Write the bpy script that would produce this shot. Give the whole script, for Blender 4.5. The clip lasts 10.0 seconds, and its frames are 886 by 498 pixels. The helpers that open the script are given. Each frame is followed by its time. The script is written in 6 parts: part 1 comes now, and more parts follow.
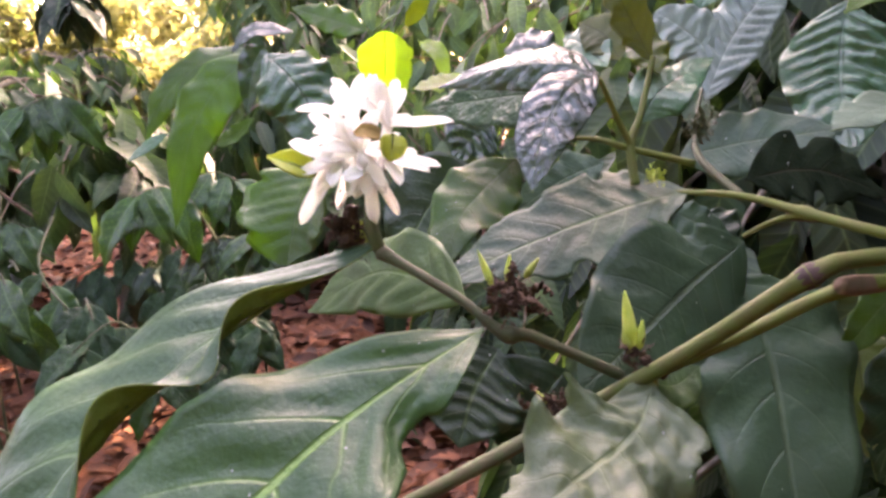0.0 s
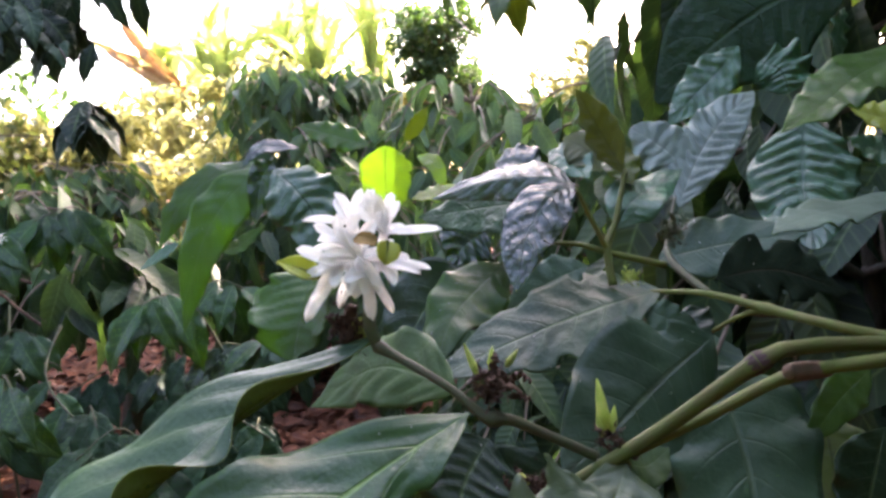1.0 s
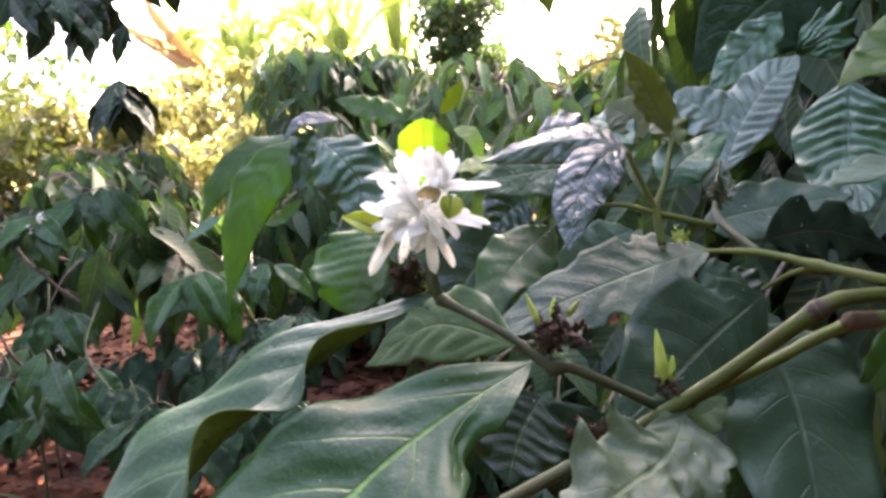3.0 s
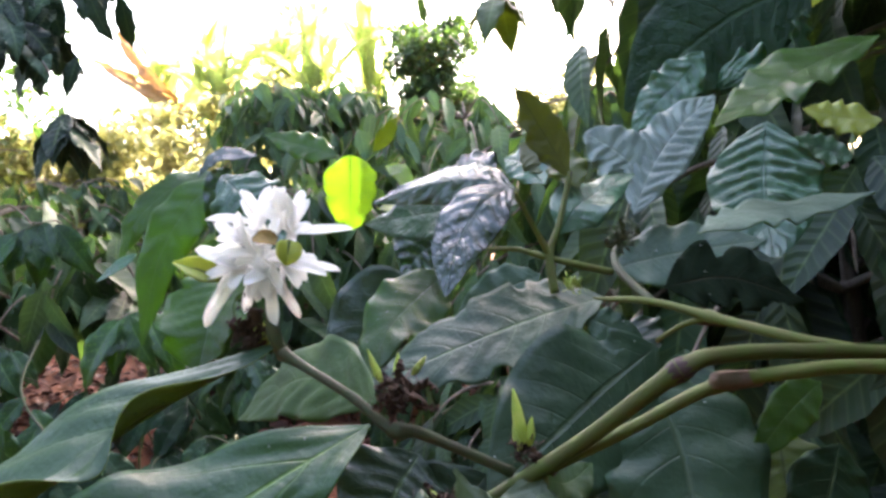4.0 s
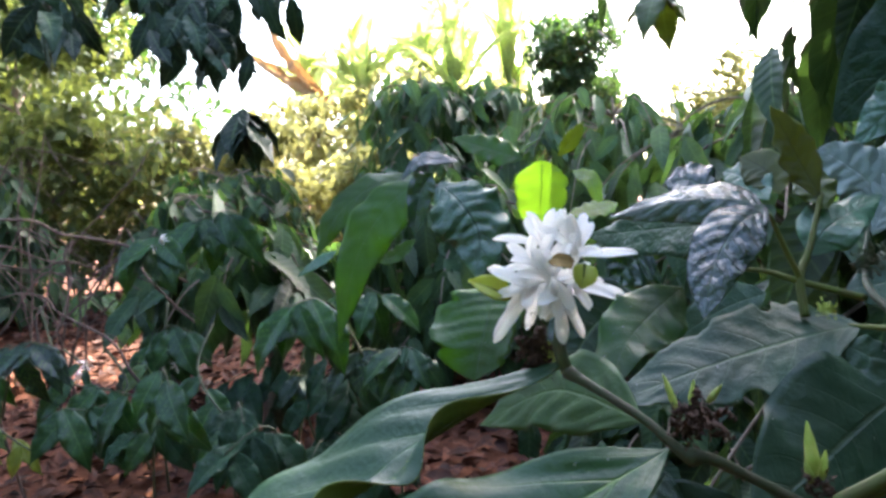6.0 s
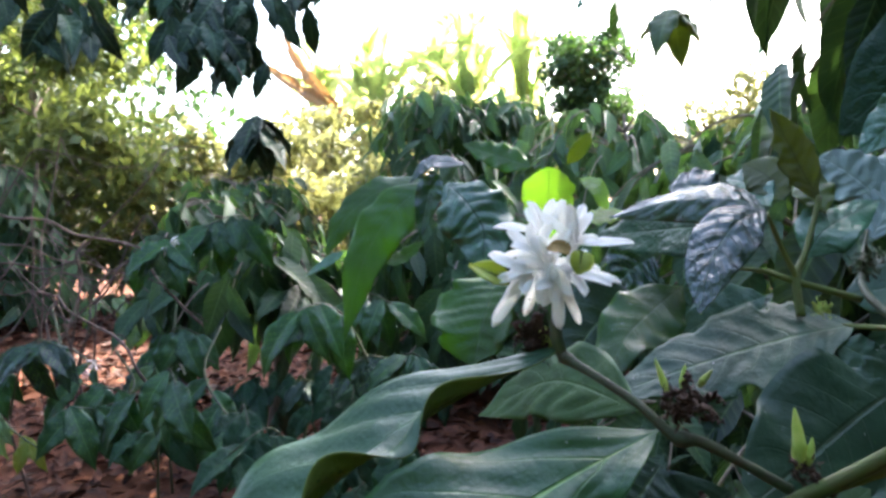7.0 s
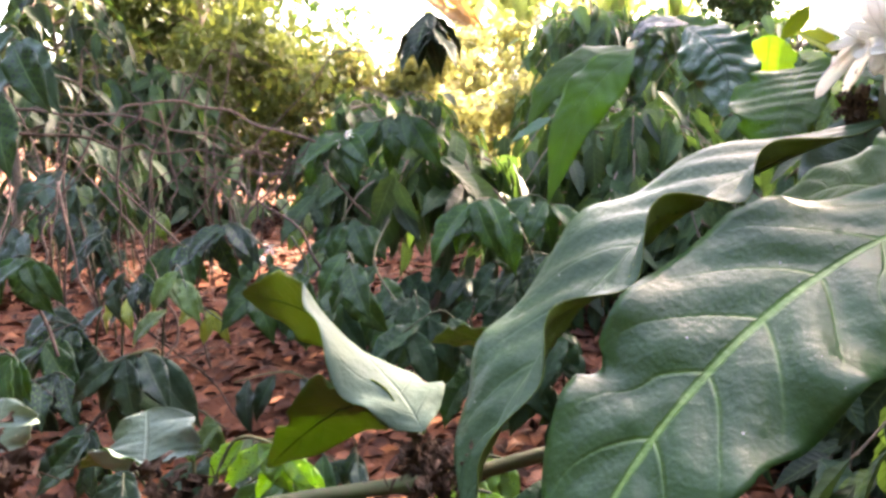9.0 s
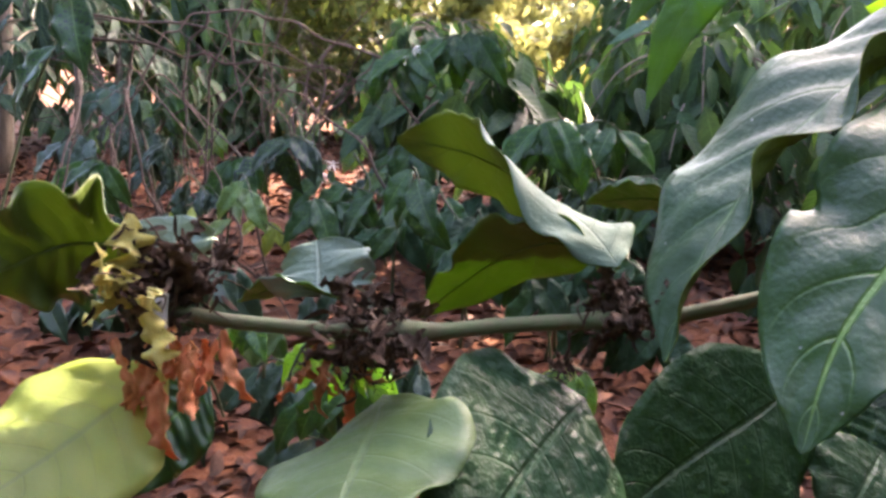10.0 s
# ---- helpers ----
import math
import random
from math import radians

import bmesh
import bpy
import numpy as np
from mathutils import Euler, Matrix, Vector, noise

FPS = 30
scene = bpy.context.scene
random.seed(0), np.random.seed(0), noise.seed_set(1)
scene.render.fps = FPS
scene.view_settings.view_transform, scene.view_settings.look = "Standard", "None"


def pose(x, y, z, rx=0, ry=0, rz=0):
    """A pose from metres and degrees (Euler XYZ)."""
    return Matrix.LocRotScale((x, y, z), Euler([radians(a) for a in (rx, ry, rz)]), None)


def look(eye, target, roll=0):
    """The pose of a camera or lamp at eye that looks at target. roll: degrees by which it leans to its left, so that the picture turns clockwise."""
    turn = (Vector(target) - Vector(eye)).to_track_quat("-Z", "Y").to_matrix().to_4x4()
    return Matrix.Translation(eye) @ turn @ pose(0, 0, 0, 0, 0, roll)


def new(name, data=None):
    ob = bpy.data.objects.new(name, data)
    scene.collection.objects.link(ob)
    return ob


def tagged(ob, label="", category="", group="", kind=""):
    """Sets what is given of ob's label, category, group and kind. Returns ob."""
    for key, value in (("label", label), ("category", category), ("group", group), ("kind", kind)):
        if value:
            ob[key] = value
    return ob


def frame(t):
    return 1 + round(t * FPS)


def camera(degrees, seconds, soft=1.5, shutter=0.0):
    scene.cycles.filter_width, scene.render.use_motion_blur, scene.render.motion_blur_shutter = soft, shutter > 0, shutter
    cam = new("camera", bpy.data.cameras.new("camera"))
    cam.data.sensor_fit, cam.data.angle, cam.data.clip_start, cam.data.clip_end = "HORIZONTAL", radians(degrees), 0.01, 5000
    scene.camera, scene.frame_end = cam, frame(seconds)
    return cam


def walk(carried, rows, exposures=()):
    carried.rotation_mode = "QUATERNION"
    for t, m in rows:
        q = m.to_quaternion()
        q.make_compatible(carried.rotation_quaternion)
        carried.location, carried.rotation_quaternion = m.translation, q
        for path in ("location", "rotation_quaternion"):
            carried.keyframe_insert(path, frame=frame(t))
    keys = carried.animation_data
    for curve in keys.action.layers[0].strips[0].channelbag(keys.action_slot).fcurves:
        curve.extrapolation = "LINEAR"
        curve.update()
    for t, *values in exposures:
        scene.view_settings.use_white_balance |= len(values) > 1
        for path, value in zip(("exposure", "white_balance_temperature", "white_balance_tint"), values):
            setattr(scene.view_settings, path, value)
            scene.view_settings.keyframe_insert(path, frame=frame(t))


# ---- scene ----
cam = camera(55.0, 10.0, soft=3.0)
PATH = [
    (0, (0.0000, 0.0000, 0.7000), (-0.0000, 0.9781, 0.4921), -4.00),
    (0.5, (0.0017, -0.0202, 0.7068), (-0.0144, 0.9689, 0.5605), -5.08),
    (1, (0.0050, -0.0387, 0.7021), (0.0109, 0.9577, 0.6180), -4.51),
    (1.5, (-0.0053, -0.0470, 0.7004), (0.0109, 0.9514, 0.6465), -3.49),
    (2, (-0.0210, -0.0334, 0.6991), (-0.0113, 0.9630, 0.6153), -2.36),
    (3.5, (0.0113, -0.0539, 0.6909), (-0.0207, 0.9402, 0.5875), -6.10),
    (4, (0.0403, -0.0176, 0.6906), (0.0477, 0.9804, 0.6278), -4.38),
    (4.5, (0.0193, -0.0036, 0.7076), (0.0093, 0.9950, 0.6569), -4.18),
    (5, (-0.0179, -0.0128, 0.7031), (-0.0967, 0.9825, 0.6474), -3.98),
    (5.5, (-0.0234, -0.0224, 0.7115), (-0.1496, 0.9674, 0.6465), -4.01),
    (7, (-0.0174, -0.0426, 0.6955), (-0.1709, 0.9445, 0.6516), -1.60),
    (7.5, (-0.0189, -0.0285, 0.7122), (-0.1376, 0.9637, 0.6722), -1.28),
    (8, (0.0197, -0.0660, 0.6818), (-0.1711, 0.9141, 0.6271), -0.31),
    (8.3, (0.0084, -0.0818, 0.6491), (-0.2455, 0.8827, 0.5765), 0.20),
    (8.5, (-0.0142, -0.0950, 0.6475), (-0.3069, 0.8572, 0.5595), 0.84),
    (8.7, (-0.0392, -0.0867, 0.6382), (-0.3478, 0.8587, 0.5332), 0.27),
    (9, (-0.0914, -0.0792, 0.6263), (-0.3922, 0.8665, 0.5031), 0.35),
    (9.2, (-0.1198, -0.0734, 0.6226), (-0.4205, 0.8703, 0.4850), 1.07),
    (9.5, (-0.1431, -0.0803, 0.6211), (-0.4468, 0.8595, 0.4645), 1.84),
    (9.7, (-0.1473, -0.0976, 0.6069), (-0.4611, 0.8368, 0.4385), 3.10),
    (10, (-0.1438, -0.0868, 0.5849), (-0.4820, 0.8337, 0.3894), 2.48),
]
walk(cam, [(t, look(eye, target, roll)) for t, eye, target, roll in PATH], exposures=[
    (0.0, 4.60, 8050, 38), (0.5, 4.32, 7550, 33), (1.0, 3.89, 6750, 25), (1.5, 3.91, 6600, 22), (2.0, 3.73, 6550, 19), (3.5, 4.35, 7250, 28), (4.0, 4.10, 6650, 20), (4.5, 3.88, 6400, 18),
    (5.5, 3.62, 6100, 16), (7.0, 3.65, 5850, 11), (7.5, 3.57, 5700, 11), (8.0, 3.25, 5800, 11), (8.5, 3.70, 6250, 13), (9.0, 4.38, 7450, 25), (9.5, 4.42, 7400, 25), (10.0, 4.02, 6800, 23)])

# ---- light ----
SUN_AZ, SUN_EL = radians(25), radians(40)   # to the right of straight ahead, above the horizon
world = bpy.data.worlds.new("sky")
scene.world = world
world.use_nodes = True
wn = world.node_tree.nodes
sky = wn.new("ShaderNodeTexSky")
sky.sky_type = "NISHITA"
sky.sun_disc = False
sky.sun_elevation, sky.sun_rotation = SUN_EL, SUN_AZ
sky.dust_density, sky.air_density, sky.ozone_density = 4.0, 1.0, 0.6
wn["Background"].inputs["Strength"].default_value = 0.15
world.node_tree.links.new(sky.outputs[0], wn["Background"].inputs["Color"])
sun_data = bpy.data.lights.new("sun", "SUN")
sun_data.energy, sun_data.angle, sun_data.color = 5.0, radians(0.53), (1.0, 0.9, 0.72)
sun = new("sun", sun_data)
to_sun = Vector((math.sin(SUN_AZ) * math.cos(SUN_EL), math.cos(SUN_AZ) * math.cos(SUN_EL), math.sin(SUN_EL)))
sun.matrix_basis = look(to_sun * 30, (0, 0, 0))

# ---- materials ----
def material(name):
    m = bpy.data.materials.new(name)
    m.use_nodes = True
    return m, m.node_tree.nodes, m.node_tree.links


def math_node(n, l, op, a, b=None, clamp=False):
    k = n.new("ShaderNodeMath")
    k.operation, k.use_clamp = op, clamp
    for i, v in enumerate((a, b)):
        if v is None:
            continue
        if isinstance(v, (int, float)):
            k.inputs[i].default_value = v
        else:
            l.new(v, k.inputs[i])
    return k.outputs[0]


def mix_color(n, l, fac, a, b, blend="MIX"):
    k = n.new("ShaderNodeMix")
    k.data_type, k.blend_type = "RGBA", blend
    for i, v in ((0, fac), (6, a), (7, b)):
        if isinstance(v, (int, float)):
            k.inputs[i].default_value = v
        elif isinstance(v, tuple):
            k.inputs[i].default_value = (*v, 1)
        else:
            l.new(v, k.inputs[i])
    return k.outputs[2]


def noise_tex(n, l, coords, scale, detail=3.0, rough=0.55):
    k = n.new("ShaderNodeTexNoise")
    k.inputs["Scale"].default_value, k.inputs["Detail"].default_value, k.inputs["Roughness"].default_value = scale, detail, rough
    l.new(coords, k.inputs["Vector"])
    return k.outputs["Fac"]


def ramp(n, l, value, low, high):
    k = n.new("ShaderNodeMapRange")
    k.interpolation_type = "SMOOTHSTEP"
    k.inputs[1].default_value, k.inputs[2].default_value = low, high
    l.new(value, k.inputs[0])
    return k.outputs[0]


def leaf_material(name, color, vein, glow, rough=0.36, thin=0.25, veins=9.0, specks=0.5, spots=0.4, vein_mix=0.5, shine=0.45, wrinkle=1.0):
    """One face of a coffee leaf: midrib and arched side veins by the leaf's own UVs, specks, brown spots, sheen and translucency."""
    m, n, l = material(name)
    bsdf, out = n["Principled BSDF"], n["Material Output"]
    tex, info = n.new("ShaderNodeTexCoord"), n.new("ShaderNodeObjectInfo")
    sep = n.new("ShaderNodeSeparateXYZ")
    l.new(tex.outputs["UV"], sep.inputs[0])
    u = sep.outputs[0]
    v = math_node(n, l, "ABSOLUTE", math_node(n, l, "MULTIPLY_ADD", sep.outputs[1], 2.0))
    v.node.inputs[0].links[0].from_node.inputs[2].default_value = -1.0
    bowed = math_node(n, l, "SUBTRACT", math_node(n, l, "MULTIPLY", u, veins), math_node(n, l, "MULTIPLY", math_node(n, l, "POWER", v, 1.3), 1.5))
    saw = math_node(n, l, "ABSOLUTE", math_node(n, l, "SUBTRACT", math_node(n, l, "FRACT", bowed), 0.5))
    side = math_node(n, l, "MULTIPLY", ramp(n, l, saw, 0.44, 0.5), math_node(n, l, "SUBTRACT", 1.0, v), clamp=True)
    rib = math_node(n, l, "SUBTRACT", 1.0, ramp(n, l, v, 0.015, 0.055))
    veiny = math_node(n, l, "MAXIMUM", rib, math_node(n, l, "MULTIPLY", side, 0.7))
    where = n.new("ShaderNodeVectorMath")
    where.operation = "ADD"
    l.new(tex.outputs["Object"], where.inputs[0])
    l.new(info.outputs["Random"], where.inputs[1])
    big = noise_tex(n, l, where.outputs[0], 22, 2)
    fine = noise_tex(n, l, where.outputs[0], 420, 4)
    base = mix_color(n, l, math_node(n, l, "MULTIPLY", veiny, vein_mix), color, vein)
    shade = math_node(n, l, "ADD", math_node(n, l, "MULTIPLY", big, 0.9), math_node(n, l, "MULTIPLY_ADD", info.outputs["Random"], 0.35))
    shade.node.inputs[1].links[0].from_node.inputs[2].default_value = 0.38
    base = mix_color(n, l, 1.0, base, shade, "MULTIPLY")
    cells = n.new("ShaderNodeTexVoronoi")
    cells.inputs["Scale"].default_value = 170
    l.new(where.outputs[0], cells.inputs["Vector"])
    pick = n.new("ShaderNodeSeparateColor")
    l.new(cells.outputs["Color"], pick.inputs[0])
    dot = math_node(n, l, "LESS_THAN", cells.outputs["Distance"], 0.09)
    speck = math_node(n, l, "MULTIPLY", math_node(n, l, "MULTIPLY", dot, math_node(n, l, "GREATER_THAN", pick.outputs[0], 0.8)), specks)
    base = mix_color(n, l, speck, base, (0.5, 0.5, 0.44))
    rust = noise_tex(n, l, where.outputs[0], 28, 8, 0.78)
    base = mix_color(n, l, math_node(n, l, "MULTIPLY", ramp(n, l, rust, 0.66, 0.74), spots), base, (0.16, 0.06, 0.03))
    l.new(base, bsdf.inputs["Base Color"])
    l.new(math_node(n, l, "MULTIPLY_ADD", fine, 0.25), bsdf.inputs["Roughness"])
    bsdf.inputs["Roughness"].links[0].from_node.inputs[2].default_value = rough - 0.1
    bsdf.inputs["Specular IOR Level"].default_value = shine
    bump = n.new("ShaderNodeBump")
    bump.inputs["Strength"].default_value, bump.inputs["Distance"].default_value = 0.6, 0.0016 * wrinkle
    mid = noise_tex(n, l, where.outputs[0], 110, 3)
    height = math_node(n, l, "SUBTRACT", math_node(n, l, "MULTIPLY_ADD", fine, 0.35), math_node(n, l, "MULTIPLY", veiny, 0.6))
    l.new(math_node(n, l, "MULTIPLY", mid, 1.3), height.node.inputs[0].links[0].from_node.inputs[2])
    l.new(height, bump.inputs["Height"])
    l.new(bump.outputs[0], bsdf.inputs["Normal"])
    trans, mix = n.new("ShaderNodeBsdfTranslucent"), n.new("ShaderNodeMixShader")
    l.new(mix_color(n, l, 1.0, mix_color(n, l, math_node(n, l, "MULTIPLY", veiny, 0.4), glow, (glow[0] * 0.5, glow[1] * 0.5, glow[2])), shade, "MULTIPLY"), trans.inputs["Color"])
    mix.inputs[0].default_value = thin
    l.new(bsdf.outputs[0], mix.inputs[1])
    l.new(trans.outputs[0], mix.inputs[2])
    l.new(mix.outputs[0], out.inputs["Surface"])
    return m


def plain_material(name, color, other, scale=60.0, rough=0.6, bump=0.5, depth=0.002, island=False, thin=0.0, stretch=None, vary_by=0.7):
    """A mottled surface between two colours, with fine relief."""
    m, n, l = material(name)
    bsdf, out = n["Principled BSDF"], n["Material Output"]
    tex, info = n.new("ShaderNodeTexCoord"), n.new("ShaderNodeObjectInfo")
    where = n.new("ShaderNodeMapping")
    if stretch:
        where.inputs["Scale"].default_value = stretch
    l.new(tex.outputs["Object"], where.inputs[0])
    big, fine = noise_tex(n, l, where.outputs[0], scale, 3), noise_tex(n, l, where.outputs[0], scale * 9, 4, 0.65)
    fac = ramp(n, l, math_node(n, l, "ADD", math_node(n, l, "MULTIPLY", big, 0.6), math_node(n, l, "MULTIPLY", fine, 0.4)), 0.35, 0.65)
    vary = n.new("ShaderNodeNewGeometry").outputs["Random Per Island"] if island else info.outputs["Random"]
    base = mix_color(n, l, fac, color, other)
    k = math_node(n, l, "MULTIPLY_ADD", vary, vary_by)
    k.node.inputs[2].default_value = 1 - vary_by / 2
    base = mix_color(n, l, 1.0, base, k, "MULTIPLY")
    l.new(base, bsdf.inputs["Base Color"])
    bsdf.inputs["Roughness"].default_value = rough
    bsdf.inputs["Specular IOR Level"].default_value = 0.22
    b = n.new("ShaderNodeBump")
    b.inputs["Strength"].default_value, b.inputs["Distance"].default_value = bump, depth
    l.new(fine, b.inputs["Height"])
    l.new(b.outputs[0], bsdf.inputs["Normal"])
    if thin:
        trans, mix = n.new("ShaderNodeBsdfTranslucent"), n.new("ShaderNodeMixShader")
        l.new(base, trans.inputs["Color"])
        mix.inputs[0].default_value = thin
        l.new(bsdf.outputs[0], mix.inputs[1])
        l.new(trans.outputs[0], mix.inputs[2])
        l.new(mix.outputs[0], out.inputs["Surface"])
    return m


def crown_material(name, color, other, glow, thin=0.4, rough=0.42):
    """Leaves of shrubs and trees further off: each leaf (island) has its own tone."""
    m, n, l = material(name)
    bsdf, out = n["Principled BSDF"], n["Material Output"]
    geo, tex, info = n.new("ShaderNodeNewGeometry"), n.new("ShaderNodeTexCoord"), n.new("ShaderNodeObjectInfo")
    tone = math_node(n, l, "FRACT", math_node(n, l, "ADD", geo.outputs["Random Per Island"], info.outputs["Random"]))
    big = noise_tex(n, l, tex.outputs["Object"], 30, 3)
    base = mix_color(n, l, tone, color, other)
    k = math_node(n, l, "MULTIPLY_ADD", big, 0.9)
    k.node.inputs[2].default_value = 0.55
    sep = n.new("ShaderNodeSeparateXYZ")
    l.new(tex.outputs["UV"], sep.inputs[0])
    v = math_node(n, l, "ABSOLUTE", math_node(n, l, "SUBTRACT", sep.outputs[1], 0.5))
    saw = math_node(n, l, "SUBTRACT", math_node(n, l, "MULTIPLY", sep.outputs[0], 9.0), math_node(n, l, "MULTIPLY", v, 2.4))
    saw = math_node(n, l, "ABSOLUTE", math_node(n, l, "SUBTRACT", math_node(n, l, "FRACT", saw), 0.5))
    lines = math_node(n, l, "MAXIMUM", math_node(n, l, "SUBTRACT", 1.0, ramp(n, l, v, 0.01, 0.05)), math_node(n, l, "MULTIPLY", ramp(n, l, saw, 0.36, 0.5), 0.4))
    base = mix_color(n, l, 1.0, base, k, "MULTIPLY")
    base = mix_color(n, l, math_node(n, l, "MULTIPLY", lines, 0.3), base, (0.2, 0.3, 0.1))
    l.new(base, bsdf.inputs["Base Color"])
    bsdf.inputs["Roughness"].default_value = rough
    bsdf.inputs["Specular IOR Level"].default_value = 0.26
    bump = n.new("ShaderNodeBump")
    bump.inputs["Strength"].default_value, bump.inputs["Distance"].default_value = 0.6, 0.003
    l.new(saw, bump.inputs["Height"])
    l.new(bump.outputs[0], bsdf.inputs["Normal"])
    trans, mix = n.new("ShaderNodeBsdfTranslucent"), n.new("ShaderNodeMixShader")
    l.new(mix_color(n, l, 1.0, glow, k, "MULTIPLY"), trans.inputs["Color"])
    mix.inputs[0].default_value = thin
    l.new(bsdf.outputs[0], mix.inputs[1])
    l.new(trans.outputs[0], mix.inputs[2])
    l.new(mix.outputs[0], out.inputs["Surface"])
    return m


LEAF_TOP = leaf_material("leaf_top", (0.0173, 0.05126, 0.01454), (0.164, 0.294, 0.070), (0.121, 0.259, 0.026), vein_mix=0.6, rough=0.34, shine=0.36)
LEAF_UNDER = leaf_material("leaf_underside", (0.0476, 0.0986, 0.02465), (0.146, 0.259, 0.070), (0.138, 0.276, 0.026), rough=0.5, shine=0.35, specks=0.2, thin=0.35)
YOUNG_TOP = leaf_material("young_leaf_top", (0.09, 0.18, 0.03), (0.25, 0.40, 0.10), (0.50, 0.72, 0.11), thin=0.6, spots=0.1)
# lighter, yellower leaf colour that has sunlight painted in
LIT_OLIVE_TOP = leaf_material("lit_olive_leaf_top", (0.115, 0.173, 0.069), (0.253, 0.346, 0.150), (0.346, 0.483, 0.069), thin=0.4, spots=0.1)
SPOTTED_TOP = leaf_material("rust_spotted_leaf_top", (0.070, 0.095, 0.048), (0.15, 0.19, 0.09), (0.18, 0.25, 0.05), rough=0.45, spots=1.0, specks=0.8)
# lit copy of leaf_top: brighter green and glow put backlight into the colour
LIT_TOP = leaf_material("lit_leaf_top", (0.03179, 0.0782, 0.0153), (0.08, 0.15, 0.04), (0.1658, 0.3128, 0.03315), thin=0.4, spots=0.2, shine=0.3)
PALE_TOP = leaf_material("dull_leaf_top", (0.0205, 0.0510, 0.0225), (0.105, 0.175, 0.075), (0.095, 0.155, 0.034), rough=0.42, thin=0.15, spots=0.6, shine=0.31)
DARK_TOP = leaf_material("old_leaf_top", (0.01156, 0.0306, 0.0119), (0.095, 0.146, 0.052), (0.052, 0.113, 0.017), rough=0.40, thin=0.15, spots=0.7, specks=0.9, shine=0.42)
SHINY_TOP = leaf_material("new_crinkled_leaf_top", (0.01024, 0.032, 0.0168), (0.07, 0.13, 0.05), (0.10, 0.20, 0.02), rough=0.17, specks=0.1, shine=0.8, wrinkle=2.0, spots=0.1)
DULL_TOP = leaf_material("dull_dark_leaf_top", (0.021, 0.051, 0.024), (0.06, 0.11, 0.05), (0.06, 0.14, 0.02), rough=0.3, specks=0.1, shine=0.15, wrinkle=3.5)
# pale yellow base and glow: direct sun on the leaf, put into its colour
SUNLIT_TOP = leaf_material("sunlit_leaf_top", (0.34, 0.42, 0.13), (0.50, 0.55, 0.24), (0.70, 0.80, 0.26), thin=0.65, spots=0.2)
# silver-grey base carries the skylight and sheen of pale leaf faces
SILVER_TOP = leaf_material("skylit_sheen_leaf", (0.1404, 0.1924, 0.1538), (0.26, 0.31, 0.24), (0.14, 0.22, 0.06), rough=0.4, thin=0.15, spots=0.1)
# reflection of the sky painted as a pale bluish base, with little real gloss
FACE_TOP = leaf_material("sky_reflection_leaf_top", (0.080, 0.125, 0.090), (0.13, 0.18, 0.13), (0.14, 0.2, 0.06), rough=0.6, thin=0.15, spots=0.2, specks=0.1, shine=0.15)
YELLOW_TOP = leaf_material("yellowing_leaf_top", (0.26, 0.30, 0.05), (0.40, 0.42, 0.15), (0.5, 0.55, 0.06), thin=0.4)
BRONZE_TOP = leaf_material("withered_leaf_top", (0.011, 0.018, 0.010), (0.04, 0.03, 0.02), (0.05, 0.03, 0.01), rough=0.95, thin=0.1, shine=0.03)
# bluish tint in the base strengthens the sky sheen beyond the real gloss
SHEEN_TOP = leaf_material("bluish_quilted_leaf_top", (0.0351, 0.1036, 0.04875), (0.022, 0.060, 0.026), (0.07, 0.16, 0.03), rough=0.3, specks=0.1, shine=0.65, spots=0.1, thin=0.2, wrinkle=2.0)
GREY_TOP = leaf_material("speckled_grey_leaf_top", (0.02775, 0.0608, 0.02945), (0.075, 0.110, 0.055), (0.07, 0.12, 0.03), rough=0.42, specks=0.9, shine=0.32, spots=0.7, thin=0.15)
OLIVE_TOP = leaf_material("olive_leaf_top", (0.1125, 0.1275, 0.063), (0.045, 0.050, 0.025), (0.26, 0.3, 0.072), rough=0.45, specks=0.1, shine=0.25, spots=0.3, thin=0.45)
# darker copy of young_leaf_top, shade put into base and glow
YOUNG_DARK = leaf_material("shaded_young_leaf", (0.07, 0.10, 0.02), (0.10, 0.14, 0.04), (0.20, 0.26, 0.03), thin=0.4)
OLIVE_GLOW = leaf_material("olive_leaf_underside", (0.066, 0.110, 0.020), (0.050, 0.085, 0.017), (0.15, 0.21, 0.025), rough=0.5, thin=0.4, shine=0.2, specks=0.1)
STEM = plain_material("green_stem_bark", (0.086, 0.123, 0.021), (0.098, 0.098, 0.029), 160, 0.6, 0.5, 0.0008)
TWIG = plain_material("grey_green_twig_bark", (0.052, 0.074, 0.030), (0.072, 0.066, 0.038), 200, 0.6, 0.6, 0.0008)
NODE = plain_material("purple_brown_node", (0.030, 0.014, 0.018), (0.060, 0.034, 0.030), 200, 0.6, 0.6, 0.0008)
YOUNG_STALK = plain_material("yellowish_leaf_stalk", (0.20, 0.19, 0.05), (0.14, 0.12, 0.04), 200, 0.6, 0.4, 0.0006)
SCAR = plain_material("pink_brown_scar", (0.15, 0.085, 0.06), (0.10, 0.075, 0.04), 200, 0.6, 0.6, 0.0008)
WOOD = plain_material("brown_bark", (0.10, 0.075, 0.055), (0.20, 0.16, 0.12), 40, 0.85, 0.8, 0.004, stretch=(1, 1, 0.3))
DEAD_WOOD = plain_material("dead_twig_bark", (0.065, 0.042, 0.033), (0.13, 0.092, 0.072), 90, 0.9, 0.6, 0.002)
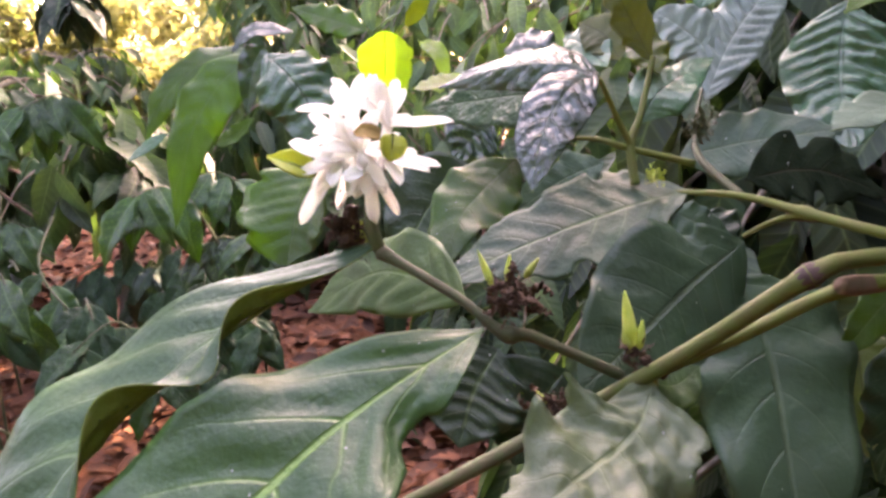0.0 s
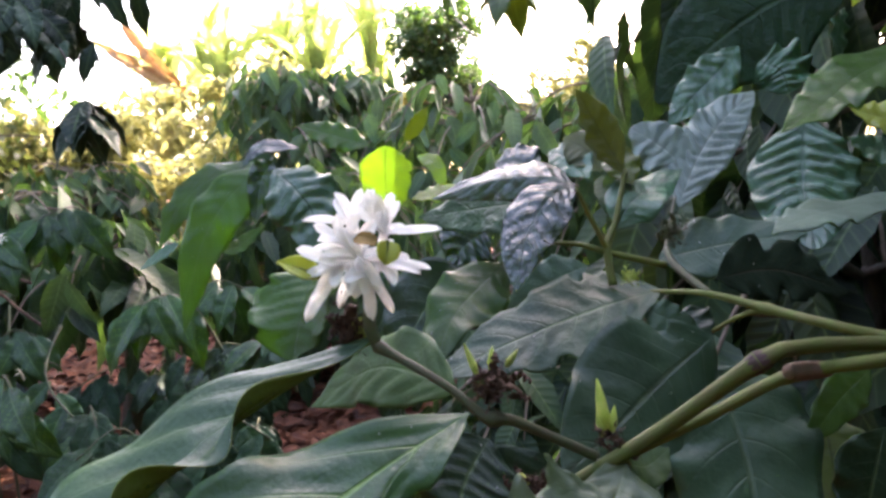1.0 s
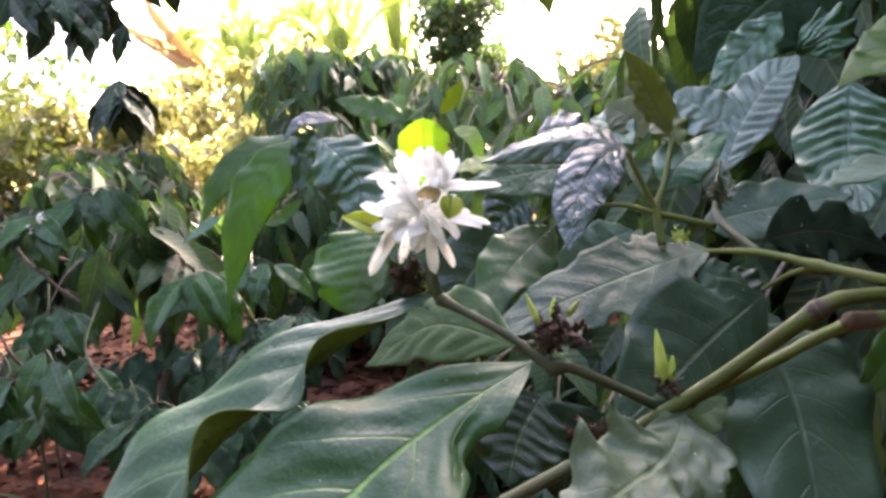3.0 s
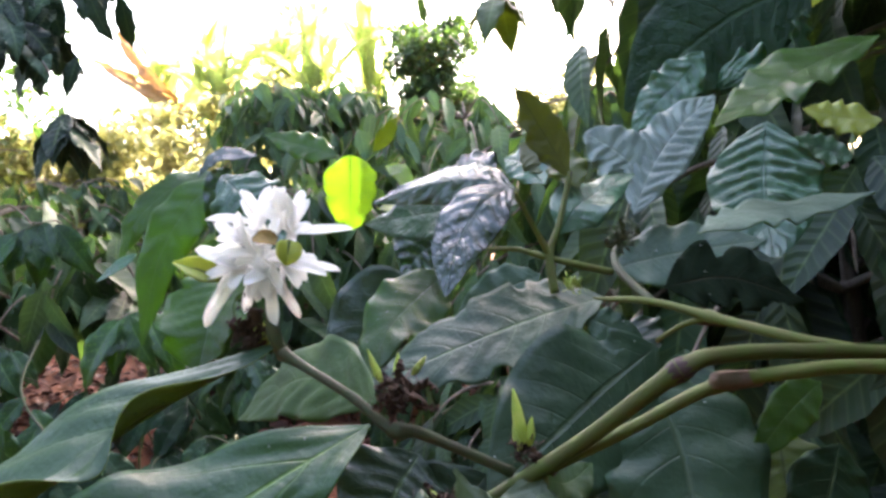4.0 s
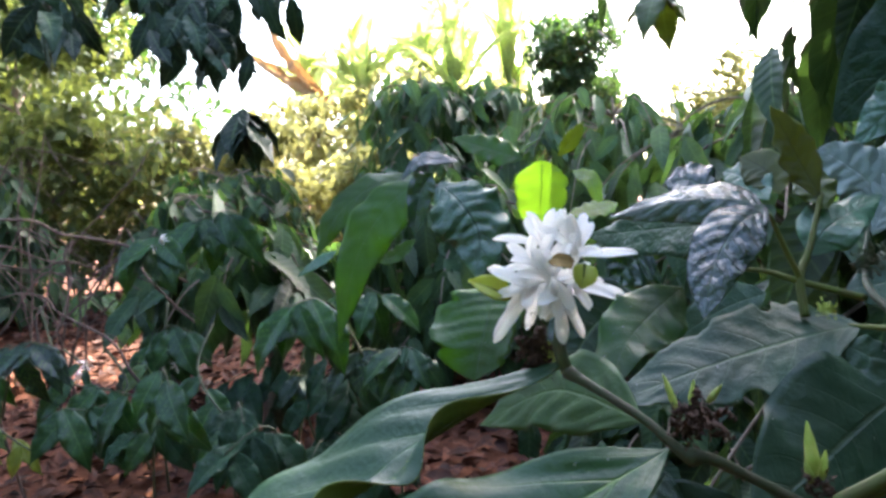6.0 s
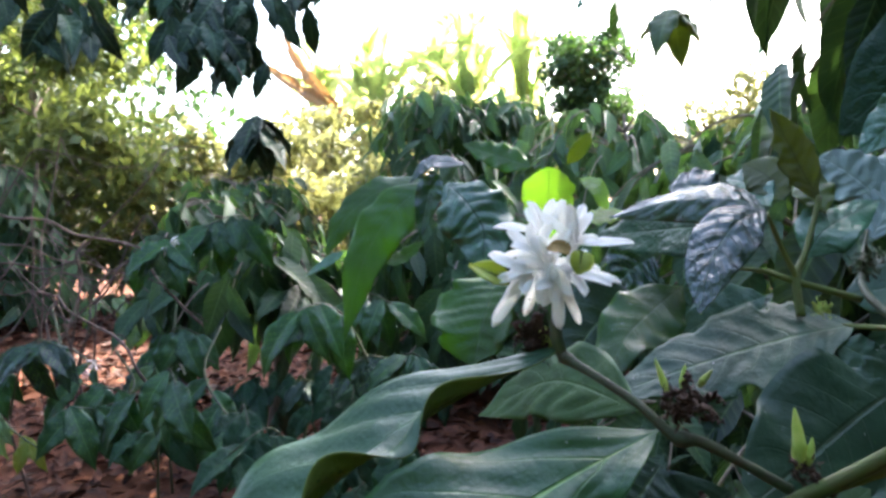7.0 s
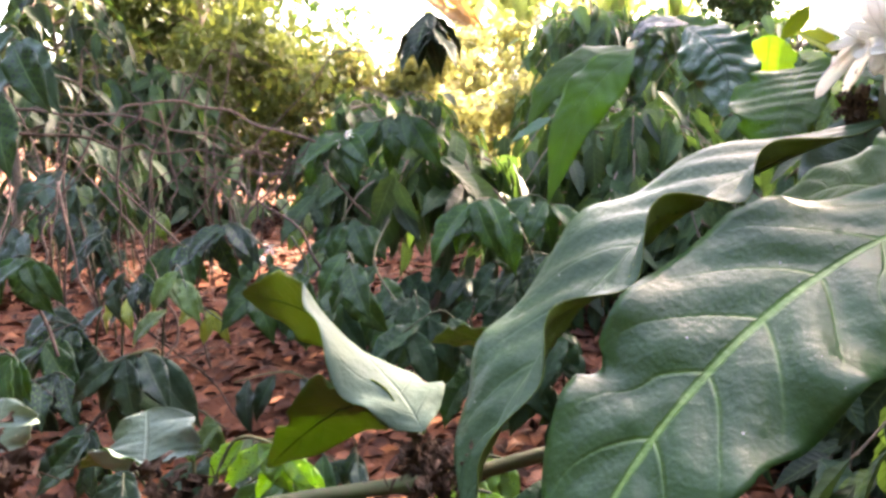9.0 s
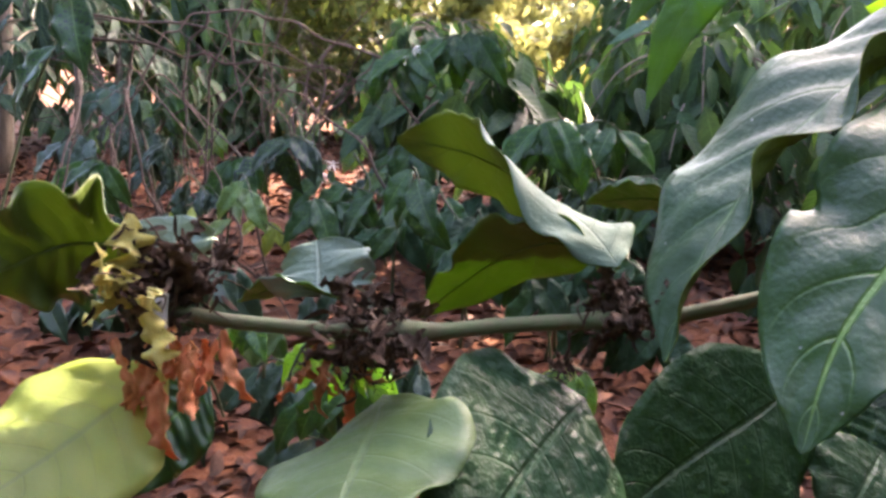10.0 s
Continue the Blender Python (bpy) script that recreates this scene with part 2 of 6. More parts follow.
STALK = plain_material("pale_flower_stalk", (0.36, 0.32, 0.26), (0.46, 0.42, 0.36), 200, 0.6, 0.4, 0.0006)
PETAL = plain_material("white_petal", (0.93, 0.90, 0.85), (0.95, 0.94, 0.91), 90, 0.55, 0.2, 0.0004, thin=0.5, vary_by=0.06)
BUD = plain_material("pale_green_bud", (0.32, 0.42, 0.07), (0.42, 0.46, 0.12), 200, 0.5, 0.3, 0.0005, thin=0.25)
ANTHER = plain_material("withered_petal_tan", (0.42, 0.28, 0.10), (0.30, 0.18, 0.07), 300, 0.7, 0.5, 0.0005)
DRY = plain_material("dried_flower_brown", (0.032, 0.017, 0.012), (0.080, 0.044, 0.027), 250, 0.8, 0.6, 0.0006, island=True)
YELLOW_PETAL = plain_material("faded_yellow_petal", (0.62, 0.52, 0.14), (0.70, 0.62, 0.25), 200, 0.6, 0.4, 0.0005, thin=0.3, vary_by=0.3)
RUSTY = plain_material("dried_petal_rust", (0.56, 0.18, 0.08), (0.66, 0.30, 0.15), 200, 0.7, 0.5, 0.0005, thin=0.3)
SOIL = plain_material("red_soil", (0.0645, 0.02325, 0.0135), (0.131, 0.04505, 0.0189), 5, 0.95, 1.0, 0.012)
LITTER = plain_material("fallen_leaf_litter", (0.04125, 0.0165, 0.012), (0.13, 0.04592, 0.0216), 30, 0.75, 0.5, 0.002, island=True, vary_by=1.2)
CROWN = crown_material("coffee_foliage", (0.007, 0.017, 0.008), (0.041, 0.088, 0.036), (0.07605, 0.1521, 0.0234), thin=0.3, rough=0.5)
# lighter, yellower foliage copy with sunlight painted into base and glow
CROWN_LIGHT = crown_material("foliage_with_sunlight", (0.021, 0.045, 0.015), (0.057, 0.082, 0.025), (0.170, 0.205, 0.040), thin=0.4)
# darkened copy of coffee_foliage: the shade is painted into the leaves
CROWN_DARK = crown_material("foliage_with_shade", (0.006, 0.015, 0.008), (0.030, 0.066, 0.031), (0.039, 0.078, 0.0117), thin=0.25, rough=0.48)
BANANA = crown_material("banana_foliage", (0.16, 0.22, 0.08), (0.22, 0.25, 0.10), (0.70, 0.78, 0.40), thin=0.6)
BANANA_DRY = crown_material("withered_banana_leaf", (0.26, 0.17, 0.09), (0.32, 0.22, 0.12), (0.55, 0.38, 0.2), thin=0.4)
# golden glow paints light from behind into the foliage colour
CROWN_GOLD = crown_material("foliage_with_backlight", (0.04, 0.06, 0.02), (0.10, 0.11, 0.03), (0.4, 0.3848, 0.12), thin=0.5)

# ---- builders ----
def mesh_object(name, verts, faces, mats, face_mats=None, uvs=None, smooth=True):
    """A linked mesh object; uvs: one (u, v) for each vertex."""
    me = bpy.data.meshes.new(name)
    me.from_pydata([tuple(map(float, v)) for v in verts], [], faces)
    for m in mats:
        me.materials.append(m)
    if face_mats is not None:
        me.polygons.foreach_set("material_index", face_mats)
    if smooth:
        me.polygons.foreach_set("use_smooth", [True] * len(faces))
    if uvs is not None:
        layer = me.uv_layers.new(name="UVMap")
        loops = np.empty(len(me.loops), dtype=np.int32)
        me.loops.foreach_get("vertex_index", loops)
        layer.data.foreach_set("uv", np.asarray(uvs, dtype=np.float32)[loops].ravel())
    me.update()
    return new(name, me)


def under(ob, parent, at=None):
    """Makes ob a part of parent; at: its pose in the world."""
    ob.parent = parent
    base = parent.matrix_basis if parent.parent is None else parent.parent.matrix_basis @ parent.matrix_basis
    ob.matrix_basis = base.inverted() @ (at or Matrix())
    return ob


def thing(name, place, label, category, group="", kind=""):
    ob = new(name)
    ob.empty_display_size = 0.05
    ob.matrix_basis = Matrix.Translation(place)
    return tagged(ob, label, category, group, kind)


def outline(u, blunt):
    """Half width of a leaf along its length, 1 at its widest, drawn out into a drip tip."""
    w = math.sin(math.pi * u ** 0.80) ** blunt if 0 < u < 1 else 0.0
    return w * (1 - 0.55 * max(0.0, (u - 0.75) / 0.25) ** 1.5 * (1 - max(0.0, (u - 0.97) / 0.03))) if u > 0.75 else w


def leaf_shape(length, width, arch=0.08, fold=0.1, wave=0.04, waves=3.5, quilt=0.01, veins=9, twist=0.0, bow=0.0, nibble=0.0, crinkle=0.0, blunt=0.95, curl=0.0,
               seed=0, nu=44, nv=14, thick=0.0005):
    """Vertices, faces, face materials and UVs of a leaf along +x, its upper face to +z, with blade, edge waves, vein relief and thickness."""
    top, uvs = [], []
    for i in range(nu + 1):
        u = i / nu
        half = max(0.5 * width * outline(u, blunt), 0.0007)
        ang = twist * (u - 0.0)
        mid = Vector((u * length, bow * length * 4 * u * (1 - u), arch * length * 4 * u * (1 - u) - curl * length * max(0.0, u - 0.6) ** 2))
        for j in range(nv + 1):
            v = 2 * j / nv - 1
            a = abs(v)
            h = half
            if nibble:
                edge = noise.noise(Vector((u * 9, 3.0 if v > 0 else 0.0, seed * 3.7))) + 0.5 * noise.noise(Vector((u * 27, 8.0 if v > 0 else 5.0, seed * 1.3)))
                h *= 1 - nibble * max(0.0, edge - 0.02) * 1.3
            y = v * h
            z = fold * a * h * 2 * (1 - 0.25 * a)
            ph = seed * 1.7 + (1.3 if v > 0 else 0.0)
            env = min(1.0, half / (0.5 * width) * 1.2)
            ph += 2.2 * noise.noise(Vector((u * 4.3, 5.1 if v > 0 else 0.0, seed * 2.3)))
            swell = 0.75 + 0.9 * noise.noise(Vector((u * 3.1, 9.7 if v > 0 else 4.0, seed * 1.9)))
            z += wave * width * a ** 2.2 * math.sin(2 * math.pi * waves * u + ph) * env * swell
            s = u * veins - 1.5 * a ** 1.3
            z += quilt * width * (abs(math.sin(math.pi * (s + 0.5))) - 0.6) * (1 - a ** 4) * min(1, a * 5) * env
            if crinkle:
                z += crinkle * width * env * noise.noise(Vector((u * length * 95, v * half * 95, seed)))
                z += 0.5 * crinkle * width * env * noise.noise(Vector((u * length * 230, v * half * 230, seed + 9)))
            c, sn = math.cos(ang), math.sin(ang)
            top.append(mid + Vector((0, y * c - z * sn, y * sn + z * c)))
            uvs.append((u, 0.5 + 0.5 * v))
    count, cols = len(top), nv + 1
    verts = top + [p - Vector((0, 0, thick)) for p in top]
    faces, kinds = [], []
    for i in range(nu):
        for j in range(nv):
            a = i * cols + j
            quad = (a, a + cols, a + cols + 1, a + 1)
            faces.append(quad)
            kinds.append(0)
            faces.append(tuple(count + k for k in reversed(quad)))
            kinds.append(1)
        for a, b in ((i * cols, (i + 1) * cols), ((i + 1) * cols + nv, i * cols + nv)):
            faces.append((a, a + count, b + count, b))
            kinds.append(1)
    return verts, faces, kinds, uvs + uvs


def axes(base, tip, normal):
    """A pose at base whose x runs to tip and whose z is as near normal as can be."""
    x = (Vector(tip) - Vector(base)).normalized()
    y = Vector(normal).cross(x).normalized()
    z = x.cross(y)
    m = Matrix((x, y, z)).transposed().to_4x4()
    m.translation = base
    return m


def tube_mesh(points, radii, sides=8, knots=(), closed=True):
    """Vertices and faces of a tube through points (smoothed), swelling at knots: (place along it, 0 to 1, how much, how long)."""
    pts = [Vector(p) for p in points]
    path, rad, steps = [], [], 6
    for i in range(len(pts) - 1):
        p0, p1, p2, p3 = pts[max(i - 1, 0)], pts[i], pts[i + 1], pts[min(i + 2, len(pts) - 1)]
        for k in range(steps + (i == len(pts) - 2)):
            t = k / steps
            path.append(0.5 * ((2 * p1) + (p2 - p0) * t + (2 * p0 - 5 * p1 + 4 * p2 - p3) * t * t + (3 * p1 - p0 - 3 * p2 + p3) * t ** 3))
            rad.append(radii[i] * (1 - t) + radii[i + 1] * t)
    verts, faces = [], []
    side = Vector((0.3, 0.2, 0.93))
    for i, p in enumerate(path):
        d = (path[min(i + 1, len(path) - 1)] - path[max(i - 1, 0)]).normalized()
        a = d.cross(side).normalized()
        b = d.cross(a)
        s = i / (len(path) - 1)
        r = rad[i] * (1 + sum(k * math.exp(-((s - at) / wide) ** 2) for at, k, wide in knots))
        r *= 1 + 0.05 * noise.noise(p * 90)
        for j in range(sides):
            w = 2 * math.pi * j / sides
            verts.append(p + r * (a * math.cos(w) + b * math.sin(w)))
    for i in range(len(path) - 1):
        for j in range(sides):
            k = (j + 1) % sides
            faces.append((i * sides + j, i * sides + k, (i + 1) * sides + k, (i + 1) * sides + j))
    if closed:
        faces.append(tuple(range(sides - 1, -1, -1)))
        faces.append(tuple(len(verts) - sides + j for j in range(sides)))
    return verts, faces


def stem(parent, points, radii, mat, name="branch", sides=10, knots=(), label=""):
    v, f = tube_mesh(points, radii, sides, knots)
    base = Vector(points[0])
    ob = mesh_object(name, [p - base for p in v], f, [mat])
    under(ob, parent, Matrix.Translation(base))
    return tagged(ob, label) if label else ob


LEAF_COUNT = [0]


def leaf(parent, base, tip, normal, width, top=None, low=None, label="", name="leaf", **shape):
    """One large leaf with its blade, and its midrib standing proud of the under side as a sub-part."""
    LEAF_COUNT[0] += 1
    ribbed = shape.pop("ribbed", True)
    length = (Vector(tip) - Vector(base)).length
    shape.setdefault("seed", LEAF_COUNT[0])
    v, f, k, uv = leaf_shape(length, width, **shape)
    ob = mesh_object(name, v, f, [top or LEAF_TOP, low or LEAF_UNDER], k, uv)
    under(ob, parent, axes(base, tip, normal))
    if label:
        tagged(ob, label)
    if not ribbed:
        return ob
    arch, bow, curl = shape.get("arch", 0.08), shape.get("bow", 0.0), shape.get("curl", 0.0)
    run = [Vector((u * length, bow * length * 4 * u * (1 - u), arch * length * 4 * u * (1 - u) - curl * length * max(0.0, u - 0.6) ** 2 - 0.0006)) for u in (0, 0.2, 0.4, 0.6, 0.8, 0.95)]
    rv, rf = tube_mesh(run, [0.0013 + 0.006 * width, 0.0011, 0.0009, 0.0007, 0.0005, 0.0003], 6)
    rib = mesh_object("midrib", rv, rf, [STEM])
    rib.parent = ob
    return ob


def spline(points, u):
    """A point on the smooth curve through points, at u from 0 to 1."""
    n = len(points) - 1
    i = min(int(u * n), n - 1)
    t = u * n - i
    p0, p1, p2, p3 = points[max(i - 1, 0)], points[i], points[i + 1], points[min(i + 2, n)]
    return 0.5 * ((2 * p1) + (p2 - p0) * t + (2 * p0 - 5 * p1 + 4 * p2 - p3) * t * t + (3 * p1 - p0 - 3 * p2 + p3) * t ** 3)


def blade(parent, rib, normals, width, top=None, low=None, label="", name="leaf", fold=(0.12, 0.12), curl=(-0.15, -0.15), wave=(0.05, 0.05), waves=5.0, quilt=0.02,
          veins=9, nibble=0.0, bites=(), crinkle=0.0, blunt=0.9, taper=0.45, halves=(1.0, 1.0), nu=40, nv=14, thick=0.0005):
    """A coffee leaf along a curved midrib. Each half has its own fold at the midrib, curl across and waves at the edge; bites: (place along, side, length, depth).
    Its midrib stands proud of the under side as a sub-part."""
    LEAF_COUNT[0] += 1
    seed = LEAF_COUNT[0]
    base = Vector(rib[0])
    pts = [Vector(p) - base for p in rib]
    ways = [Vector(n) for n in normals] if isinstance(normals, list) else [Vector(normals)] * 2
    span = sum((b - a).length for a, b in zip(pts, pts[1:]))
    half_cols = nv // 2
    cols = 2 * half_cols + 1
    upper, lower, uvs, mids = [], [], [], []
    for i in range(nu + 1):
        u = i / nu
        mid = spline(pts, u)
        x = (spline(pts, min(1.0, u + 0.02)) - spline(pts, max(0.0, u - 0.02))).normalized()
        y = spline(ways, u).cross(x).normalized()
        z = x.cross(y)
        full = max(0.5 * width * outline(u, blunt) * min(1.0, u / 0.32) ** taper, 0.0007)
        env = min(1.0, full / (0.5 * width) * 1.2)
        mids.append(mid - z * (0.0007 + 0.005 * width * (1 - u)))
        line = [None] * cols
        line[half_cols] = (mid, z)
        for k, sgn in enumerate((-1, 1)):
            h = full * halves[k]
            if nibble:
                edge = noise.noise(Vector((u * 9, 3.0 * k, seed * 3.7))) + 0.5 * noise.noise(Vector((u * 27, 5 + 3.0 * k, seed * 1.3)))
                h *= 1 - nibble * max(0.0, edge - 0.02) * 1.3
            for at, side, long, deep in bites:
                if side == sgn:
                    h *= 1 - deep * math.sqrt(max(0.0, 1 - ((u - at) / long) ** 2))
            h = max(h, 0.0006)
            phase = seed * 1.7 + 1.3 * k + 1.8 * noise.noise(Vector((u * 4.3, 5.1 * k, seed * 2.3)))
            swell = 0.8 + 0.8 * noise.noise(Vector((u * 3.1, 4 + 5.7 * k, seed * 1.9)))
            y0 = z0 = 0.0
            for j in range(1, half_cols + 1):
                a = j / half_cols
                tilt = fold[k] + curl[k] * a
                y0 += h / half_cols * math.cos(tilt)
                z0 += h / half_cols * math.sin(tilt)
                up = 1.15 * wave[k] * width * a ** 2.0 * math.sin(2 * math.pi * waves * u + phase) * env * swell
                s = u * veins - 1.5 * a ** 1.3
                up += quilt * width * (abs(math.sin(math.pi * (s + 0.5))) - 0.6) * (1 - a ** 4) * min(1, a * 5) * env
                if crinkle:
                    up += crinkle * width * env * noise.noise(Vector((u * span * 55, sgn * a * h * 90, seed)))
                    up += 0.5 * crinkle * width * env * noise.noise(Vector((u * span * 130, sgn * a * h * 200, seed + 9)))
                c, sn = math.cos(tilt), math.sin(tilt)
                place = mid + y * sgn * (y0 - up * sn) + z * (z0 + up * c)
                line[half_cols + sgn * j] = (place, (z * c - y * sgn * sn))
        for j, (p, n) in enumerate(line):
            upper.append(p)
            lower.append(p - n * thick)
            uvs.append((u, j / (cols - 1)))
    count = len(upper)
    faces, kinds = [], []
    for i in range(nu):
        for j in range(cols - 1):
            a = i * cols + j
            quad = (a, a + cols, a + cols + 1, a + 1)
            faces += [quad, tuple(count + q for q in reversed(quad))]
            kinds += [0, 1]
        for a, b in ((i * cols, (i + 1) * cols), ((i + 1) * cols + cols - 1, i * cols + cols - 1)):
            faces.append((a, a + count, b + count, b))
            kinds.append(1)
    ob = mesh_object(name, upper + lower, faces, [top or LEAF_TOP, low or LEAF_UNDER], kinds, uvs + uvs)
    under(ob, parent, Matrix.Translation(base))
    if label:
        tagged(ob, label)
    run = mids[::max(1, nu // 6)]
    rv, rf = tube_mesh(run, [(0.0006 + 0.005 * width) * (1 - 0.85 * q / (len(run) - 1)) for q in range(len(run))], 6)
    mid_ob = mesh_object("midrib", rv, rf, [low or LEAF_UNDER])
    mid_ob.parent = ob
    return ob


def cloud(rows, bend=0.25, shape_rows=(0.0, 0.18, 0.45, 0.75, 1.0), halves=(0.05, 0.8, 1.0, 0.62, 0.03)):
    """Vertices, faces and UVs of many small folded leaves. Rows: place, direction, normal, length, width."""
    verts, faces, uvs = [], [], []
    for place, way, normal, length, width in rows:
        x = Vector(way).normalized()
        y = Vector(normal).cross(x)
        if y.length < 1e-3:
            y = Vector((1, 0, 0)).cross(x)
        y.normalize()
        z = x.cross(y)
        start = len(verts)
        for u, h in zip(shape_rows, halves):
            mid = Vector(place) + x * (u * length) - z * (bend * length * u * u)
            w = 0.5 * width * h
            verts += [mid - y * w + z * w * 0.35, mid, mid + y * w + z * w * 0.35]
            uvs += [(u, 0.0), (u, 0.5), (u, 1.0)]
        for i in range(len(halves) - 1):
            for j in range(2):
                a = start + 3 * i + j
                faces.append((a, a + 3, a + 4, a + 1))
    return verts, faces, uvs

# ---- the flowering shrub in the foreground ----
shrub = thing("coffee_shrub", (0.46, 0.58, 0.0), "flowering coffee shrub with glossy dark green leaves and white blossom", "shrub")


def clump(parent, place, size, count, mat, seed, tall=1.0, hang=0):
    """A cluster of dried calyxes and shrivelled petals round a node."""
    rnd = random.Random(seed)
    verts, faces, rows = [], [], []
    for i in range(0 if hang else count // 3):
        d = Vector((rnd.gauss(0, 1), rnd.gauss(0, 1), rnd.gauss(0, 1) * tall)).normalized()
        d = (d * (0.5 if hang else 1) + Vector((0, 0, -1.0 if hang else -0.25))).normalized()
        start = Vector((rnd.gauss(0, 1), rnd.gauss(0, 1), rnd.gauss(0, 1) * tall)) * size * 0.36
        end = start + d * size * rnd.uniform(0.35, 0.95)
        kink = (start + end) / 2 + Vector((rnd.uniform(-1, 1), rnd.uniform(-1, 1), rnd.uniform(-1, 1))) * size * 0.2
        r = size * rnd.uniform(0.012, 0.026)
        v, f = tube_mesh([start, kink, end], [r * 0.6, r * rnd.uniform(0.7, 1.3), r * 0.5], 5)
        o = len(verts)
        verts += v
        faces += [tuple(o + k for k in q) for q in f]
    for i in range(count if hang else count // 2):
        s = size * (rnd.uniform(0.7, 1.7) if hang else rnd.uniform(0.5, 1.1))
        v, f, kinds, uv = leaf_shape(s, s * (rnd.uniform(0.14, 0.26) if hang == 1 else rnd.uniform(0.3, 0.5)), arch=rnd.uniform(-0.3, 0.3), fold=rnd.uniform(-0.5, 0.6), wave=0.5, crinkle=0.35, twist=rnd.uniform(-2.5, 2.5), curl=rnd.uniform(0, 2.5), nibble=0.5, blunt=0.4, seed=seed * 50 + i, nu=16, nv=4)
        c = Vector((rnd.gauss(0, 1), rnd.gauss(0, 0.8), rnd.gauss(0, 0.8))) * size * 0.45
        m = axes(c, c + Vector((rnd.gauss(0, 0.5), rnd.gauss(0, 0.5), -1.0 if hang == 1 else rnd.gauss(0, 0.7))), (rnd.gauss(0, 1), -1, rnd.gauss(0, 1)))
        o = len(verts)
        verts += [m @ Vector(p) for p in v]
        faces += [tuple(o + k for k in q) for q in f]
    for i in range(0 if hang else count * 3):
        c = Vector((rnd.gauss(0, 1), rnd.gauss(0, 1), rnd.gauss(0, 1) * tall)) * size * 0.4
        way = Vector((rnd.gauss(0, 1), rnd.gauss(0, 1), rnd.gauss(-0.8 if hang else -0.3, 0.7)))
        s = size * rnd.uniform(0.22, 0.42)
        rows.append((c, way, Vector((rnd.gauss(0, 1), rnd.gauss(0, 1), rnd.gauss(0, 1))), s, s * rnd.uniform(0.2, 0.45)))
    v, f, uv = cloud(rows, bend=0.8, halves=(0.3, 0.8, 1.0, 0.85, 0.45))
    o = len(verts)
    verts += v
    faces += [tuple(o + k for k in q) for q in f]
    ob = mesh_object("withered_blossom", verts, faces, [mat])
    under(ob, parent, Matrix.Translation(place))
    tagged(ob, "crumpled yellow and rust-coloured withered petals" if hang else "withered brown flower remains")
    return ob


def bud(parent, base, tip, width):
    """A pointed young leaf bud."""
    b, t = Vector(base), Vector(tip)
    v, f = tube_mesh([b, b.lerp(t, 0.3), b.lerp(t, 0.65), t], [width * 0.22, width * 0.5, width * 0.36, width * 0.04], 8)
    ob = mesh_object("leaf_bud", [p - b for p in v], f, [BUD])
    under(ob, parent, Matrix.Translation(b))
    return tagged(ob, "bright green pointed leaf bud")

# branches
stem(shrub, [(-0.0234, 0.3146, 0.6336), (-0.0079, 0.3012, 0.6264), (0.0062, 0.2934, 0.6179), (0.0185, 0.2874, 0.6076), (0.0284, 0.2872, 0.6055), (0.0447, 0.2893, 0.5965), (0.0619, 0.2953, 0.5854)], [0.0017, 0.0018, 0.0018, 0.0021, 0.0023, 0.0020, 0.0023], TWIG, name='twig', knots=[(0.0, 0.8, 0.06), (0.55, 0.7, 0.05)])
stem(shrub, [(0.1181, 0.2750, 0.6217), (0.1213, 0.2741, 0.6238), (0.1250, 0.2747, 0.6251)], [0.0036, 0.0046, 0.0036], NODE, name='node', label='purplish ring where a leaf fell')
stem(shrub, [(-0.0349, 0.3190, 0.6339), (-0.0350, 0.3188, 0.6430), (-0.0333, 0.3185, 0.6514)], [0.0026, 0.0032, 0.0024], DRY, name='withered_core')
stem(shrub, [(-0.0235, 0.3150, 0.6338), (-0.0259, 0.3137, 0.6419), (-0.0258, 0.3144, 0.6514)], [0.0024, 0.0028, 0.0022], TWIG, name='twig')
stem(shrub, [(0.0453, 0.2981, 0.5700), (0.0869, 0.2881, 0.5963), (0.1213, 0.2741, 0.6238), (0.1420, 0.2832, 0.6261), (0.1856, 0.3045, 0.6201), (0.3002, 0.3724, 0.5995), (0.4200, 0.5200, 0.6000)], [0.0032, 0.0032, 0.0034, 0.003, 0.0031, 0.0035, 0.006], STEM, knots=[(0.335, 0.35, 0.018)])
stem(shrub, [(0.0701, 0.2970, 0.5825), (0.1057, 0.2902, 0.5996), (0.1396, 0.2892, 0.6138), (0.1773, 0.2893, 0.6170), (0.2596, 0.3334, 0.6103), (0.4000, 0.5000, 0.6300)], [0.0022, 0.0025, 0.0027, 0.0028, 0.0031, 0.005], STEM, knots=[(0.42, 0.4, 0.02)])
stem(shrub, [(0.1210, 0.4312, 0.6296), (0.1446, 0.4060, 0.6299), (0.1677, 0.3832, 0.6234), (0.1861, 0.3546, 0.6189), (0.2039, 0.3391, 0.6145), (0.2521, 0.3228, 0.6029)], [0.0012, 0.0018, 0.0024, 0.0025, 0.0027, 0.0035], STEM, name='twig', knots=[(0.4, 0.5, 0.025)])
stem(shrub, [(0.1390, 0.4579, 0.6501), (0.1377, 0.4372, 0.6423), (0.1460, 0.4059, 0.6292)], [0.0018, 0.0022, 0.0026], TWIG, name='twig')
stem(shrub, [(0.1689, 0.5402, 0.6757), (0.1554, 0.5087, 0.6593), (0.1390, 0.4579, 0.6501)], [0.001, 0.0012, 0.0016], TWIG, name='twig')
stem(shrub, [(0.1185, 0.4621, 0.6982), (0.1084, 0.4497, 0.6696), (0.1013, 0.4434, 0.6543), (0.1018, 0.4367, 0.6340)], [0.0014, 0.0017, 0.0024, 0.0026], STEM, name='twig')
